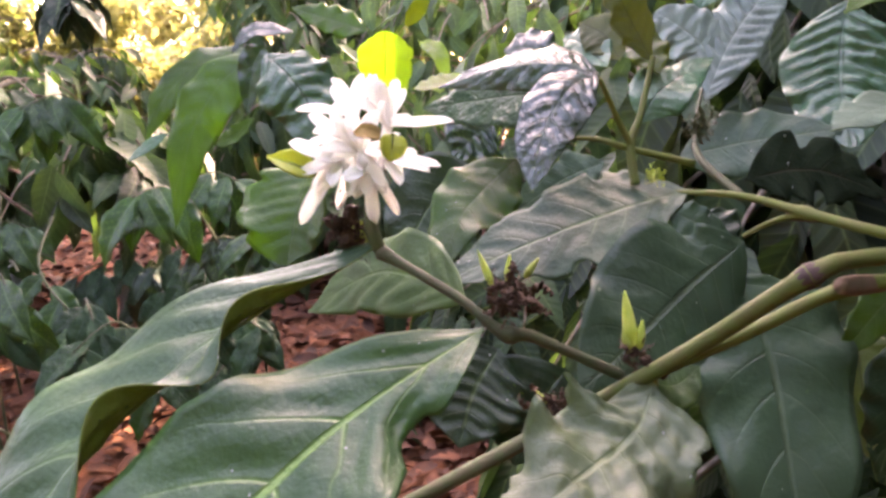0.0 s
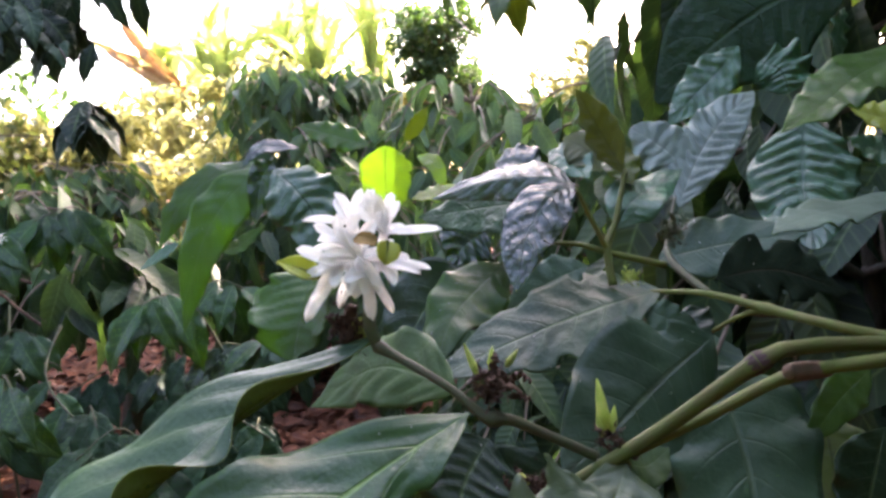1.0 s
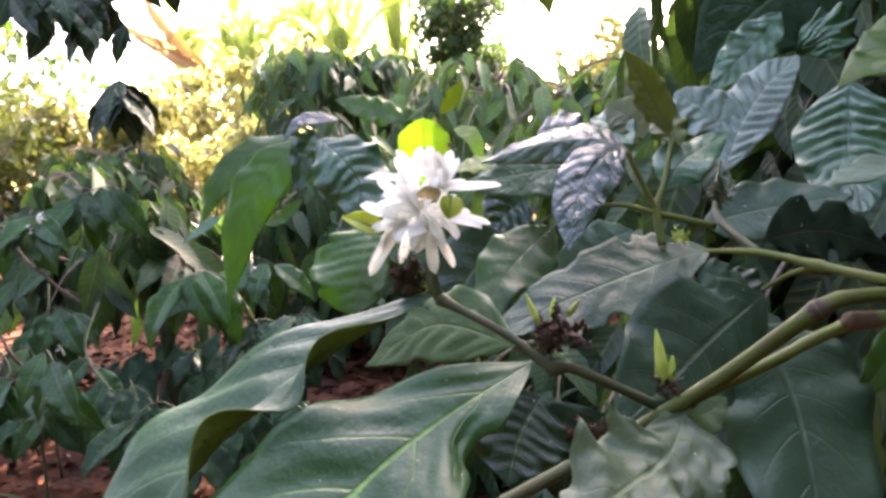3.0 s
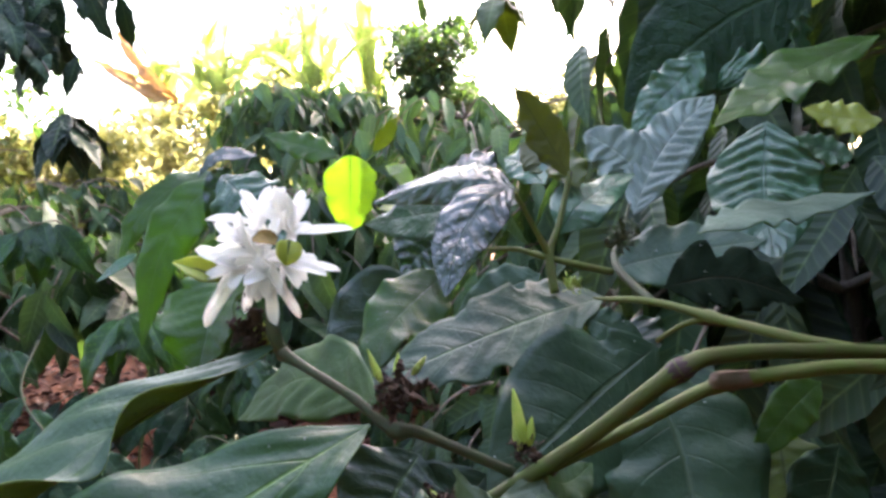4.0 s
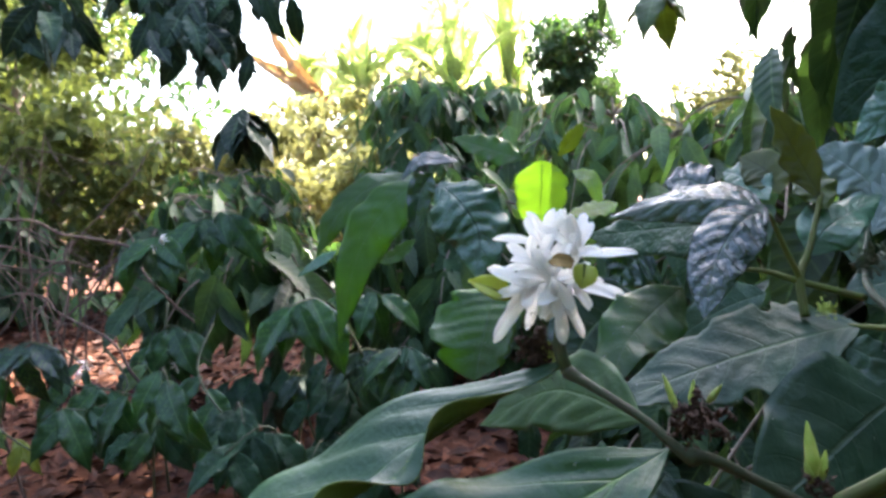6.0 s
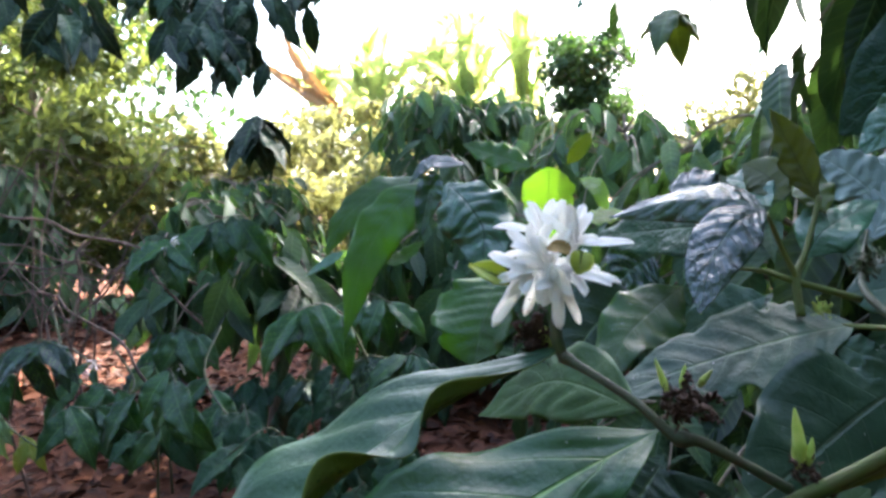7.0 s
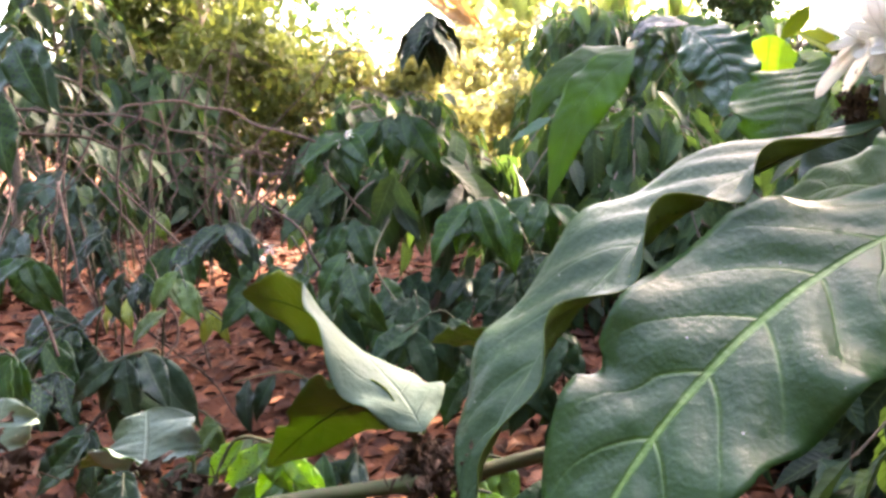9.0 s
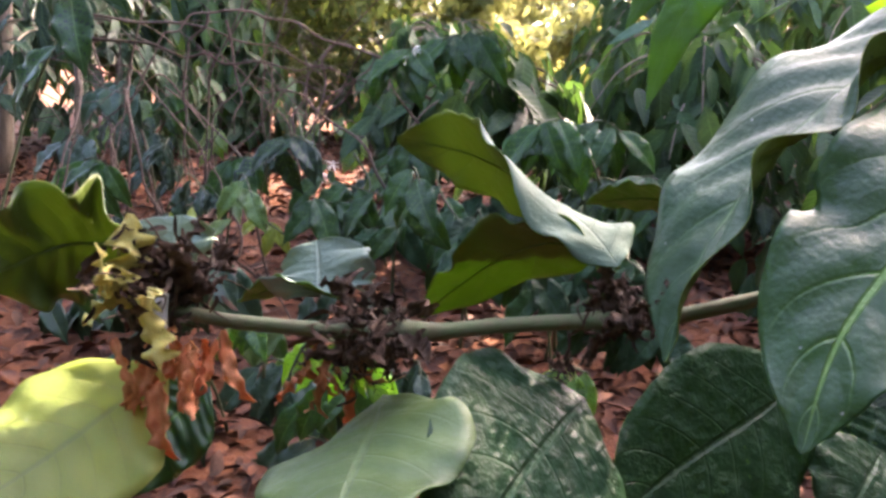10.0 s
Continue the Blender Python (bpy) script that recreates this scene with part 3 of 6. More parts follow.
stem(shrub, [(0.0838, 0.4314, 0.6897), (0.0935, 0.4397, 0.6697), (0.1021, 0.4433, 0.6526)], [0.0011, 0.0015, 0.0018], STEM, name='twig')
stem(shrub, [(0.0665, 0.4591, 0.6591), (0.0847, 0.4488, 0.6578), (0.1011, 0.4432, 0.6521), (0.1356, 0.4471, 0.6415)], [0.001, 0.0014, 0.0018, 0.002], STEM, name='twig')
stem(shrub, [(0.1485, 0.4102, 0.6088), (0.1580, 0.3949, 0.6186), (0.1676, 0.3851, 0.6226)], [0.0012, 0.0013, 0.0018], STEM, name='petiole')
stem(shrub, [(-0.3171, 0.1019, 0.5202), (-0.3003, 0.1104, 0.5158), (-0.2805, 0.1242, 0.5107), (-0.2429, 0.1502, 0.5063), (-0.2144, 0.1697, 0.5080), (-0.1830, 0.1943, 0.5081), (-0.1566, 0.2286, 0.5064), (0.0320, 0.2958, 0.5649), (0.0490, 0.2983, 0.5727)], [0.0018, 0.002, 0.0022, 0.0027, 0.0025, 0.0027, 0.0028, 0.003, 0.0034], TWIG, knots=[(0.38, 0.6, 0.02), (0.62, 0.5, 0.02)])
stem(shrub, [(0.46, 0.58, 0.0), (0.47, 0.58, 0.5), (0.45, 0.56, 1.0), (0.46, 0.6, 1.6)], [0.020, 0.016, 0.012, 0.006], WOOD, name='trunk')
stem(shrub, [(0.1660, 0.3980, 0.6200), (0.1720, 0.4000, 0.6200), (0.1810, 0.4020, 0.6170)], [0.0028, 0.0042, 0.0026], SCAR, name='node', label='pinkish swollen node of a twig')
stem(shrub, [(0.1360, 0.2830, 0.6170), (0.1430, 0.2860, 0.6160), (0.1550, 0.2900, 0.6150)], [0.0030, 0.0038, 0.0031], SCAR, name='node', label='brown scarred stub on the branch')
stem(shrub, [(0.0730, 0.2970, 0.5850), (0.0740, 0.2940, 0.5800), (0.0680, 0.2900, 0.5740)], [0.0016, 0.0014, 0.0012], YOUNG_STALK, name='petiole')
# leaves round the flower
blade(shrub, [(-0.0225, 0.3161, 0.6380), (-0.0813, 0.2827, 0.6137), (-0.1267, 0.2448, 0.5790), (-0.1575, 0.2030, 0.5338), (-0.1655, 0.1810, 0.5000)], (-0.3, -0.6, 0.74), 0.066, fold=(0.0, 0.72), curl=(-0.2, 0.15), halves=(1.2, 0.36), wave=(0.06, 0.13), waves=4.4, top=PALE_TOP, low=YOUNG_DARK, veins=11, nu=96, nv=20, quilt=0.05, nibble=0.06, label='long V-folded grey-green coffee leaf with wavy edges')
blade(shrub, [(0.0119, 0.2802, 0.6117), (-0.0404, 0.2468, 0.5907), (-0.0828, 0.2114, 0.5610), (-0.1152, 0.1747, 0.5216), (-0.1250, 0.1500, 0.4900)], [(0, -0.66, 0.75), (-0.05, -0.7, 0.7), (-0.1, -0.74, 0.66), (-0.15, -0.8, 0.58), (-0.2, -0.88, 0.42)], 0.082, fold=(0.12, 0.25), curl=(-0.15, -0.3), wave=(0.06, 0.08), waves=5.2, quilt=0.028, veins=8, nu=96, nv=24, nibble=0.1, bites=[(0.17, 1, 0.035, 0.35), (0.3, 1, 0.03, 0.2), (0.62, -1, 0.02, 0.15)], blunt=0.8, label='broad dark green coffee leaf with pale midrib and a bitten edge')
blade(shrub, [(0.1270, 0.4277, 0.6306), (0.0950, 0.4285, 0.6240), (0.0450, 0.4275, 0.6090), (-0.0052, 0.4252, 0.5909)], [(-0.15, -0.3, 0.93), (-0.22, -0.45, 0.86), (-0.25, -0.5, 0.83), (-0.25, -0.5, 0.83)], 0.066, fold=(0.05, 0.0), curl=(0.1, -0.15), wave=(0.03, 0.04), waves=6, nibble=0.16, bites=[(0.38, -1, 0.03, 0.25), (0.55, 1, 0.04, 0.2), (0.8, 1, 0.04, 0.2)], nu=100, nv=18, top=PALE_TOP, quilt=0.02, label='insect-nibbled grey-green coffee leaf')
blade(shrub, [(0.1470, 0.4050, 0.6070), (0.1170, 0.3900, 0.5920), (0.0860, 0.3700, 0.5740), (0.0550, 0.3500, 0.5570)], (0.25, -0.78, 0.57), 0.078, fold=(0.15, -0.12), curl=(-0.1, -0.2), wave=(0.05, 0.04), waves=3, top=GREY_TOP, quilt=0.02, veins=8, nu=60, blunt=0.75, bites=[(0.2, -1, 0.03, 0.3)], label='broad dull grey-green coffee leaf with pale specks')
blade(shrub, [(0.1140, 0.4200, 0.6230), (0.1270, 0.4150, 0.6160), (0.1440, 0.4120, 0.6070)], (-0.2, -0.8, 0.55), 0.02, top=GREY_TOP, nu=30)
blade(shrub, [(0.1415, 0.4049, 0.5921), (0.1500, 0.3750, 0.5520), (0.1421, 0.3106, 0.4617)], (0.06, -0.79, 0.62), 0.082, fold=(0.2, 0.2), curl=(-0.35, -0.35), wave=(0.04, 0.04), top=GREY_TOP, veins=7, quilt=0.02, nu=60, blunt=0.8, label='large hanging dark green coffee leaf with thin pale midrib')
blade(shrub, [(-0.0535, 0.3717, 0.6643), (-0.0600, 0.3550, 0.6480), (-0.0646, 0.3420, 0.6249)], (-0.35, -0.75, 0.45), 0.058, fold=(0.1, 0.2), curl=(0, 0.3), wave=(0.06, 0.07), waves=2, top=LIT_TOP, blunt=0.5, nibble=0.25, quilt=0.03)
blade(shrub, [(0.0085, 0.3541, 0.6018), (-0.0300, 0.4000, 0.6060), (-0.0737, 0.4368, 0.5784)], (-0.65, -0.48, 0.6), 0.044, fold=(0.1, 0.1), wave=(0.06, 0.06), top=LEAF_UNDER, quilt=0.05, veins=7)
blade(shrub, [(0.0480, 0.5000, 0.6450), (0.0280, 0.4800, 0.6330), (0.0090, 0.4600, 0.6170), (-0.0020, 0.4400, 0.5930)], (-0.5, -0.85, -0.05), 0.046, fold=(0.1, 0.1), curl=(-0.2, -0.2), wave=(0.05, 0.05), top=LIT_TOP, quilt=0.025, nu=50, label='drooping mid-green coffee leaf in shade')
blade(shrub, [(0.0360, 0.5600, 0.6170), (0.0040, 0.5600, 0.6190), (-0.0160, 0.5500, 0.5980), (-0.0210, 0.5400, 0.5720)], (0, -0.9, 0.3), 0.06, wave=(0.05, 0.05), top=DARK_TOP, quilt=0.03)
blade(shrub, [(-0.1180, 0.6300, 0.7180), (-0.0990, 0.6100, 0.7010), (-0.0860, 0.6000, 0.6780), (-0.0870, 0.5850, 0.6470)], (-0.1, -0.85, 0.5), 0.058, fold=(0.15, 0.0), curl=(-0.3, -0.4), wave=(0.05, 0.08), quilt=0.06, veins=8, top=SHEEN_TOP, nu=60, blunt=0.7, label='bluish-green quilted coffee leaf')
blade(shrub, [(-0.1690, 0.8600, 0.7270), (-0.2070, 0.8500, 0.6990), (-0.2400, 0.8400, 0.6480), (-0.2620, 0.8300, 0.5620)], [(-0.3, -0.8, 0.5), (-0.35, -0.9, 0.3), (-0.35, -0.95, 0.1), (-0.3, -0.95, 0)], 0.062, fold=(0.12, 0.05), curl=(-0.2, -0.25), wave=(0.05, 0.08), waves=4, quilt=0.03, top=LIT_TOP, low=LIT_TOP, nu=60, label='drooping green coffee leaf lit from behind')
blade(shrub, [(-0.1820, 0.9000, 0.7310), (-0.2350, 0.9000, 0.7210), (-0.2770, 0.9000, 0.6900), (-0.3010, 0.9000, 0.6470)], [(-0.3, -0.6, 0.7), (-0.4, -0.7, 0.6), (-0.4, -0.8, 0.4), (-0.4, -0.9, 0.1)], 0.05, fold=(0.1, 0.0), curl=(-0.2, -0.2), wave=(0.05, 0.07), quilt=0.03, top=LIT_TOP, low=LIT_TOP, nu=50)
blade(shrub, [(-0.1450, 0.7800, 0.7300), (-0.1570, 0.7750, 0.7130), (-0.1650, 0.7650, 0.6700)], (0.2, -0.95, 0.2), 0.027, crinkle=0.06, fold=(0.3, 0.3), top=SHINY_TOP, nu=50, nv=16)
blade(shrub, [(-0.1210, 0.7900, 0.7410), (-0.1570, 0.7900, 0.7440), (-0.1760, 0.7800, 0.7250)], (-0.2, -0.7, 0.7), 0.018, crinkle=0.05, top=SHINY_TOP, nu=40)
blade(shrub, [(-0.1750, 0.8400, 0.6650), (-0.2000, 0.8400, 0.6480), (-0.2210, 0.8400, 0.6440)], (-0.2, -0.7, 0.7), 0.022, top=LIT_TOP)
blade(shrub, [(-0.2640, 0.8500, 0.6550), (-0.2850, 0.8500, 0.6440), (-0.3120, 0.8600, 0.6290)], (-0.1, -0.8, 0.6), 0.014, top=SHEEN_TOP)
blade(shrub, [(-0.0430, 0.8830, 0.7400), (-0.0450, 0.8800, 0.7070), (-0.0490, 0.8790, 0.6610)], (-0.01, -1, -0.02), 0.057, wave=(0.015, 0.015), quilt=0.012, top=YOUNG_TOP, low=YOUNG_TOP, blunt=0.42, nibble=0.15, nu=40, label='young leaf glowing yellow-green against the light')
blade(shrub, [(-0.0100, 0.9500, 0.7290), (0.0090, 0.9300, 0.7170), (0.0170, 0.9100, 0.6840)], (0.3, -0.9, 0.3), 0.022, top=YOUNG_TOP, low=YOUNG_TOP)
blade(shrub, [(0.0350, 0.9000, 0.6910), (0.0100, 0.8900, 0.6850), (-0.0190, 0.8800, 0.6810)], (0.06, -0.46, 0.89), 0.034, top=YOUNG_TOP, low=YOUNG_TOP)
blade(shrub, [(-0.0260, 1.0000, 0.7480), (-0.0080, 1.0000, 0.7690), (0.0050, 1.0000, 0.7870)], (0.4, -0.9, 0.2), 0.02, top=YOUNG_DARK, low=YOUNG_DARK)
blade(shrub, [(-0.0680, 1.0000, 0.7470), (-0.1090, 1.0000, 0.7620), (-0.1520, 1.0000, 0.7780)], (0, -0.8, 0.55), 0.04, wave=(0.06, 0.06), top=LIT_TOP)
# leaves of the upright shoots
blade(shrub, [(0.0850, 0.4370, 0.6910), (0.0650, 0.4450, 0.6990), (0.0370, 0.4650, 0.6980), (0.0040, 0.4900, 0.6890)], [(-0.1, -0.55, 0.83), (-0.1, -0.6, 0.79), (-0.1, -0.65, 0.75), (-0.2, -0.7, 0.7)], 0.032, fold=(-0.1, -0.4), curl=(-0.1, -0.35), wave=(0.03, 0.05), crinkle=0.035, quilt=0.03, top=SHINY_TOP, nu=90, nv=24, label='long crinkled glossy coffee leaf')
blade(shrub, [(0.0870, 0.4600, 0.6830), (0.0470, 0.5100, 0.6810), (-0.0070, 0.5600, 0.6750)], (0.04, -0.85, 0.5), 0.046, wave=(0.05, 0.06), top=DULL_TOP)
blade(shrub, [(0.0830, 0.4320, 0.6920), (0.0660, 0.4200, 0.6850), (0.0510, 0.4050, 0.6660), (0.0430, 0.3890, 0.6420)], [(-0.35, -0.75, 0.55), (-0.35, -0.85, 0.35), (-0.3, -0.92, 0.15), (-0.25, -0.95, 0.05)], 0.034, fold=(0.1, 0.05), curl=(-0.3, -0.3), wave=(0.02, 0.03), crinkle=0.04, quilt=0.03, top=SHINY_TOP, low=YELLOW_TOP, nu=90, nv=26, blunt=0.75, label='crinkled glossy young coffee leaf hanging by its stalk')
blade(shrub, [(0.1180, 0.4630, 0.6960), (0.1080, 0.4590, 0.7140), (0.0980, 0.4520, 0.7310), (0.0890, 0.4450, 0.7460)], (0.5, -0.86, 0.1), 0.027, fold=(0.25, 0.2), wave=(0.04, 0.05), quilt=0.05, top=OLIVE_TOP, low=OLIVE_TOP, nu=50, label='upright olive-brown young coffee leaf')
blade(shrub, [(0.1240, 0.4700, 0.6890), (0.1180, 0.4800, 0.7040), (0.1100, 0.4900, 0.7060)], (0.2, -0.9, 0.4), 0.026, top=YOUNG_DARK, low=YOUNG_DARK)
blade(shrub, [(0.1820, 0.5580, 0.6770), (0.1770, 0.5600, 0.7000), (0.1630, 0.5650, 0.7150), (0.1480, 0.5700, 0.7260)], (0.15, -0.93, 0.3), 0.046, fold=(0.05, 0.1), wave=(0.05, 0.07), quilt=0.03, blunt=0.5, nibble=0.2, top=SILVER_TOP, low=SILVER_TOP, nu=50, label='coffee leaf with silvery-grey sheen in its colour')
blade(shrub, [(0.1710, 0.5400, 0.6690), (0.1920, 0.5600, 0.7010), (0.2180, 0.5800, 0.7270), (0.2470, 0.5950, 0.7470)], (-0.2, -0.85, 0.5), 0.042, fold=(0.1, 0.15), wave=(0.06, 0.06), quilt=0.09, veins=13, blunt=0.6, nibble=0.15, top=SILVER_TOP, low=SILVER_TOP, nu=80, label='ribbed coffee leaf with silvery-grey sheen in its colour')
blade(shrub, [(0.1110, 0.4600, 0.6640), (0.1200, 0.4650, 0.6770), (0.1380, 0.4800, 0.6860), (0.1630, 0.5000, 0.6950)], [(0.2, -0.9, 0.3), (0.1, -0.8, 0.6), (0, -0.7, 0.7), (0, -0.6, 0.8)], 0.033, wave=(0.1, 0.12), waves=2, crinkle=0.03, quilt=0.03, top=SHEEN_TOP, nu=60)
blade(shrub, [(0.0860, 0.6200, 0.7000), (0.0720, 0.6300, 0.7100), (0.0550, 0.6400, 0.7090)], (-0.1, -0.7, 0.7), 0.04, crinkle=0.04, top=SHINY_TOP, nu=40)
blade(shrub, [(0.1220, 0.6000, 0.6930), (0.1090, 0.6200, 0.7100), (0.0970, 0.6300, 0.7150)], (-0.1, -0.7, 0.7), 0.035, crinkle=0.03, top=SHEEN_TOP, nu=40)
blade(shrub, [(0.1330, 0.6100, 0.6970), (0.1240, 0.6200, 0.7150), (0.1090, 0.6300, 0.7250)], (0.2, -0.9, 0.3), 0.04, top=OLIVE_TOP, low=OLIVE_TOP, nu=40)
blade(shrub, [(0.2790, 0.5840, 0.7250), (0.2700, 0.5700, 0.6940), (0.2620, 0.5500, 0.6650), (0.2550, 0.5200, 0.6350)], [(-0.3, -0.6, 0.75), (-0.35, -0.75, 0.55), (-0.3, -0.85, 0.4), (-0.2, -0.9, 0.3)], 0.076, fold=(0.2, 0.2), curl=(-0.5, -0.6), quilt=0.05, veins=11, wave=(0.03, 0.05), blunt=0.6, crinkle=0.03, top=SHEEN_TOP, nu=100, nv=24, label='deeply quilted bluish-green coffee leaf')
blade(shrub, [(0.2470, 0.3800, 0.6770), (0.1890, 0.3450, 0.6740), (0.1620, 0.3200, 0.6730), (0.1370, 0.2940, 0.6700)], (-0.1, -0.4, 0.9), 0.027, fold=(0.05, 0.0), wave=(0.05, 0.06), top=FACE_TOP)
blade(shrub, [(0.2740, 0.4200, 0.7550), (0.2120, 0.3700, 0.7350), (0.1820, 0.3450, 0.7210), (0.1550, 0.3250, 0.7100)], [(-0.3, -0.8, 0.5), (-0.4, -0.75, 0.5), (-0.45, -0.65, 0.6), (-0.45, -0.6, 0.6)], 0.03, fold=(0.35, 0.1), wave=(0.06, 0.07), quilt=0.05, top=LIT_TOP, nu=60)
blade(shrub, [(0.2840, 0.4400, 0.7130), (0.2610, 0.4400, 0.7160), (0.2420, 0.4400, 0.7220)], (0, -0.8, 0.55), 0.022, wave=(0.08, 0.08), top=YELLOW_TOP, low=YELLOW_TOP)
blade(shrub, [(0.2480, 0.4000, 0.6940), (0.2340, 0.4000, 0.6990), (0.2200, 0.4000, 0.7060)], (0, -0.8, 0.55), 0.018, wave=(0.08, 0.08), top=SHEEN_TOP)
blade(shrub, [(0.4260, 0.8000, 0.8630), (0.3630, 0.8200, 0.8510), (0.3020, 0.8300, 0.8160), (0.2400, 0.8400, 0.7600)], (-0.15, -0.95, 0.2), 0.135, fold=(0.05, 0.05), wave=(0.03, 0.04), waves=5, quilt=0.02, veins=10, top=DULL_TOP, low=DULL_TOP, nu=60, blunt=0.7, label='very broad dark coffee leaf in deep shade')
blade(shrub, [(0.2720, 0.6900, 0.7930), (0.2540, 0.6900, 0.7730), (0.2290, 0.6850, 0.7520), (0.2050, 0.6800, 0.7290)], (-0.2, -0.85, 0.45), 0.042, quilt=0.07, crinkle=0.05, wave=(0.08, 0.08), top=SHEEN_TOP, nu=60, label='crinkled bluish-green coffee leaf')
blade(shrub, [(0.2770, 0.6600, 0.7750), (0.2890, 0.6500, 0.7660), (0.2940, 0.6450, 0.7470)], (0, -0.92, 0.36), 0.056, quilt=0.05, crinkle=0.05, wave=(0.1, 0.1), blunt=0.5, top=SHEEN_TOP, nu=50)
blade(shrub, [(0.3130, 0.5870, 0.8010), (0.3060, 0.5850, 0.7790), (0.3070, 0.5830, 0.7390)], (0.5, -0.85, 0.14), 0.018, wave=(0.15, 0.15), top=SHEEN_TOP)
blade(shrub, [(0.3190, 0.5500, 0.8230), (0.3090, 0.5500, 0.8120), (0.3000, 0.5500, 0.7960)], (0.2, -0.9, 0.3), 0.016, top=YELLOW_TOP, low=YELLOW_TOP)
blade(shrub, [(0.1570, 0.5500, 0.6330), (0.1980, 0.5400, 0.6410), (0.2530, 0.5300, 0.6460)], (0, -0.75, 0.66), 0.05, wave=(0.05, 0.05), top=GREY_TOP)
blade(shrub, [(0.1660, 0.4550, 0.6300), (0.2040, 0.4600, 0.6320), (0.2460, 0.4600, 0.6150)], (0.05, -0.85, 0.5), 0.045, top=BRONZE_TOP, low=BRONZE_TOP, nibble=0.5, bites=[(0.55, -1, 0.05, 0.5), (0.8, -1, 0.04, 0.4)], wave=(0.06, 0.06), nu=60)
blade(shrub, [(0.0455, 0.6595, 0.6548), (0.0300, 0.6500, 0.6480), (0.0122, 0.6377, 0.6314)], (0.12, -0.92, 0.37), 0.055, quilt=0.12, veins=6, top=SHINY_TOP, nu=40)
blade(shrub, [(0.1093, 0.5569, 0.6322), (0.0800, 0.5560, 0.6220), (0.0469, 0.5547, 0.6013)], (0.04, -0.82, 0.58), 0.035, top=GREY_TOP)
blade(shrub, [(0.1411, 0.4743, 0.6069), (0.1480, 0.4640, 0.6000), (0.1541, 0.4526, 0.5892)], (0.13, -0.87, 0.47), 0.045, top=DARK_TOP)
# leaves below the thick branch
blade(shrub, [(0.0730, 0.2920, 0.5830), (0.0620, 0.2750, 0.5720), (0.0370, 0.2550, 0.5650), (0.0060, 0.2300, 0.5580)], [(0.1, -0.6, 0.8), (0.1, -0.6, 0.8), (0.1, -0.55, 0.83), (0, -0.5, 0.86)], 0.06, fold=(0.1, 0.25), curl=(-0.3, -0.5), wave=(0.14, 0.18), waves=3, crinkle=0.08, quilt=0.03, top=SPOTTED_TOP, low=LEAF_UNDER, nibble=0.25, nu=80, nv=20, label='pale curled coffee leaf with rusty spots')
blade(shrub, [(0.0730, 0.2970, 0.5820), (0.0830, 0.3000, 0.5780), (0.0940, 0.3050, 0.5830)], (0.1, -0.7, 0.7), 0.02, top=LEAF_UNDER, low=LEAF_UNDER)
blade(shrub, [(0.0240, 0.4000, 0.5630), (0.0100, 0.3850, 0.5470), (0.0010, 0.3700, 0.5260)], (0, -0.95, 0.3), 0.06, top=DARK_TOP, wave=(0.05, 0.05), quilt=0.03)
blade(shrub, [(0.0570, 0.4000, 0.5500), (0.0390, 0.3900, 0.5330), (0.0270, 0.3800, 0.5100)], (0, -0.95, 0.3), 0.06, top=DARK_TOP, wave=(0.05, 0.05), quilt=0.03)
blade(shrub, [(0.2220, 0.3900, 0.5860), (0.2040, 0.3850, 0.5740), (0.1830, 0.3800, 0.5530)], (0.2, -0.9, 0.3), 0.024, top=LEAF_UNDER, low=LEAF_UNDER)
blade(shrub, [(0.2140, 0.4300, 0.5530), (0.2140, 0.4200, 0.5290), (0.2090, 0.4000, 0.4910)], (0.2, -0.9, 0.27), 0.05, top=OLIVE_TOP, wave=(0.05, 0.05))
blade(shrub, [(0.2440, 0.4200, 0.5450), (0.2310, 0.4100, 0.5170), (0.2150, 0.4000, 0.4770)], (0.2, -0.9, 0.27), 0.05, top=DARK_TOP, wave=(0.05, 0.05))
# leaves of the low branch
blade(shrub, [(-0.1840, 0.1910, 0.5270), (-0.1990, 0.2030, 0.5380), (-0.2330, 0.2280, 0.5510), (-0.2620, 0.2450, 0.5570), (-0.2930, 0.2560, 0.5580)], [(0.32, -0.87, 0.37), (0.5, -0.3, 0.8), (0.3, 0.65, 0.7), (0, 0.9, 0.4), (-0.1, 0.9, 0.35)], 0.05, fold=(0.05, 0.05), wave=(0.05, 0.06), waves=5, nibble=0.12, quilt=0.02, top=FACE_TOP, low=OLIVE_GLOW, nu=80, blunt=0.65, label='twisted coffee leaf, sky reflection painted on its face, green underside')
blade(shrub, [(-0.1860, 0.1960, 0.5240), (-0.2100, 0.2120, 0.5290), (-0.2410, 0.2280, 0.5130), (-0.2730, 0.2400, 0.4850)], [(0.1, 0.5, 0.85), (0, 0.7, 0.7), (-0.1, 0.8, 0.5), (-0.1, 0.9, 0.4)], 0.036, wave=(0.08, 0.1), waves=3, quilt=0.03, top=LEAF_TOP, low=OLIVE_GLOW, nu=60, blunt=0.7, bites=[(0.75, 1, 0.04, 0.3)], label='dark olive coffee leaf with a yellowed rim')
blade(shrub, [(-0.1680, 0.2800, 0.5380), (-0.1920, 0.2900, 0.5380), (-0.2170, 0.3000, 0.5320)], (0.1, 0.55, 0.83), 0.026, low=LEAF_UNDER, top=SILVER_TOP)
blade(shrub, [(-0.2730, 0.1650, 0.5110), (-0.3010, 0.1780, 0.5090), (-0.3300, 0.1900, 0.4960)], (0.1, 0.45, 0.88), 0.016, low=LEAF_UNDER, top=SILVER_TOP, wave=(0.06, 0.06))
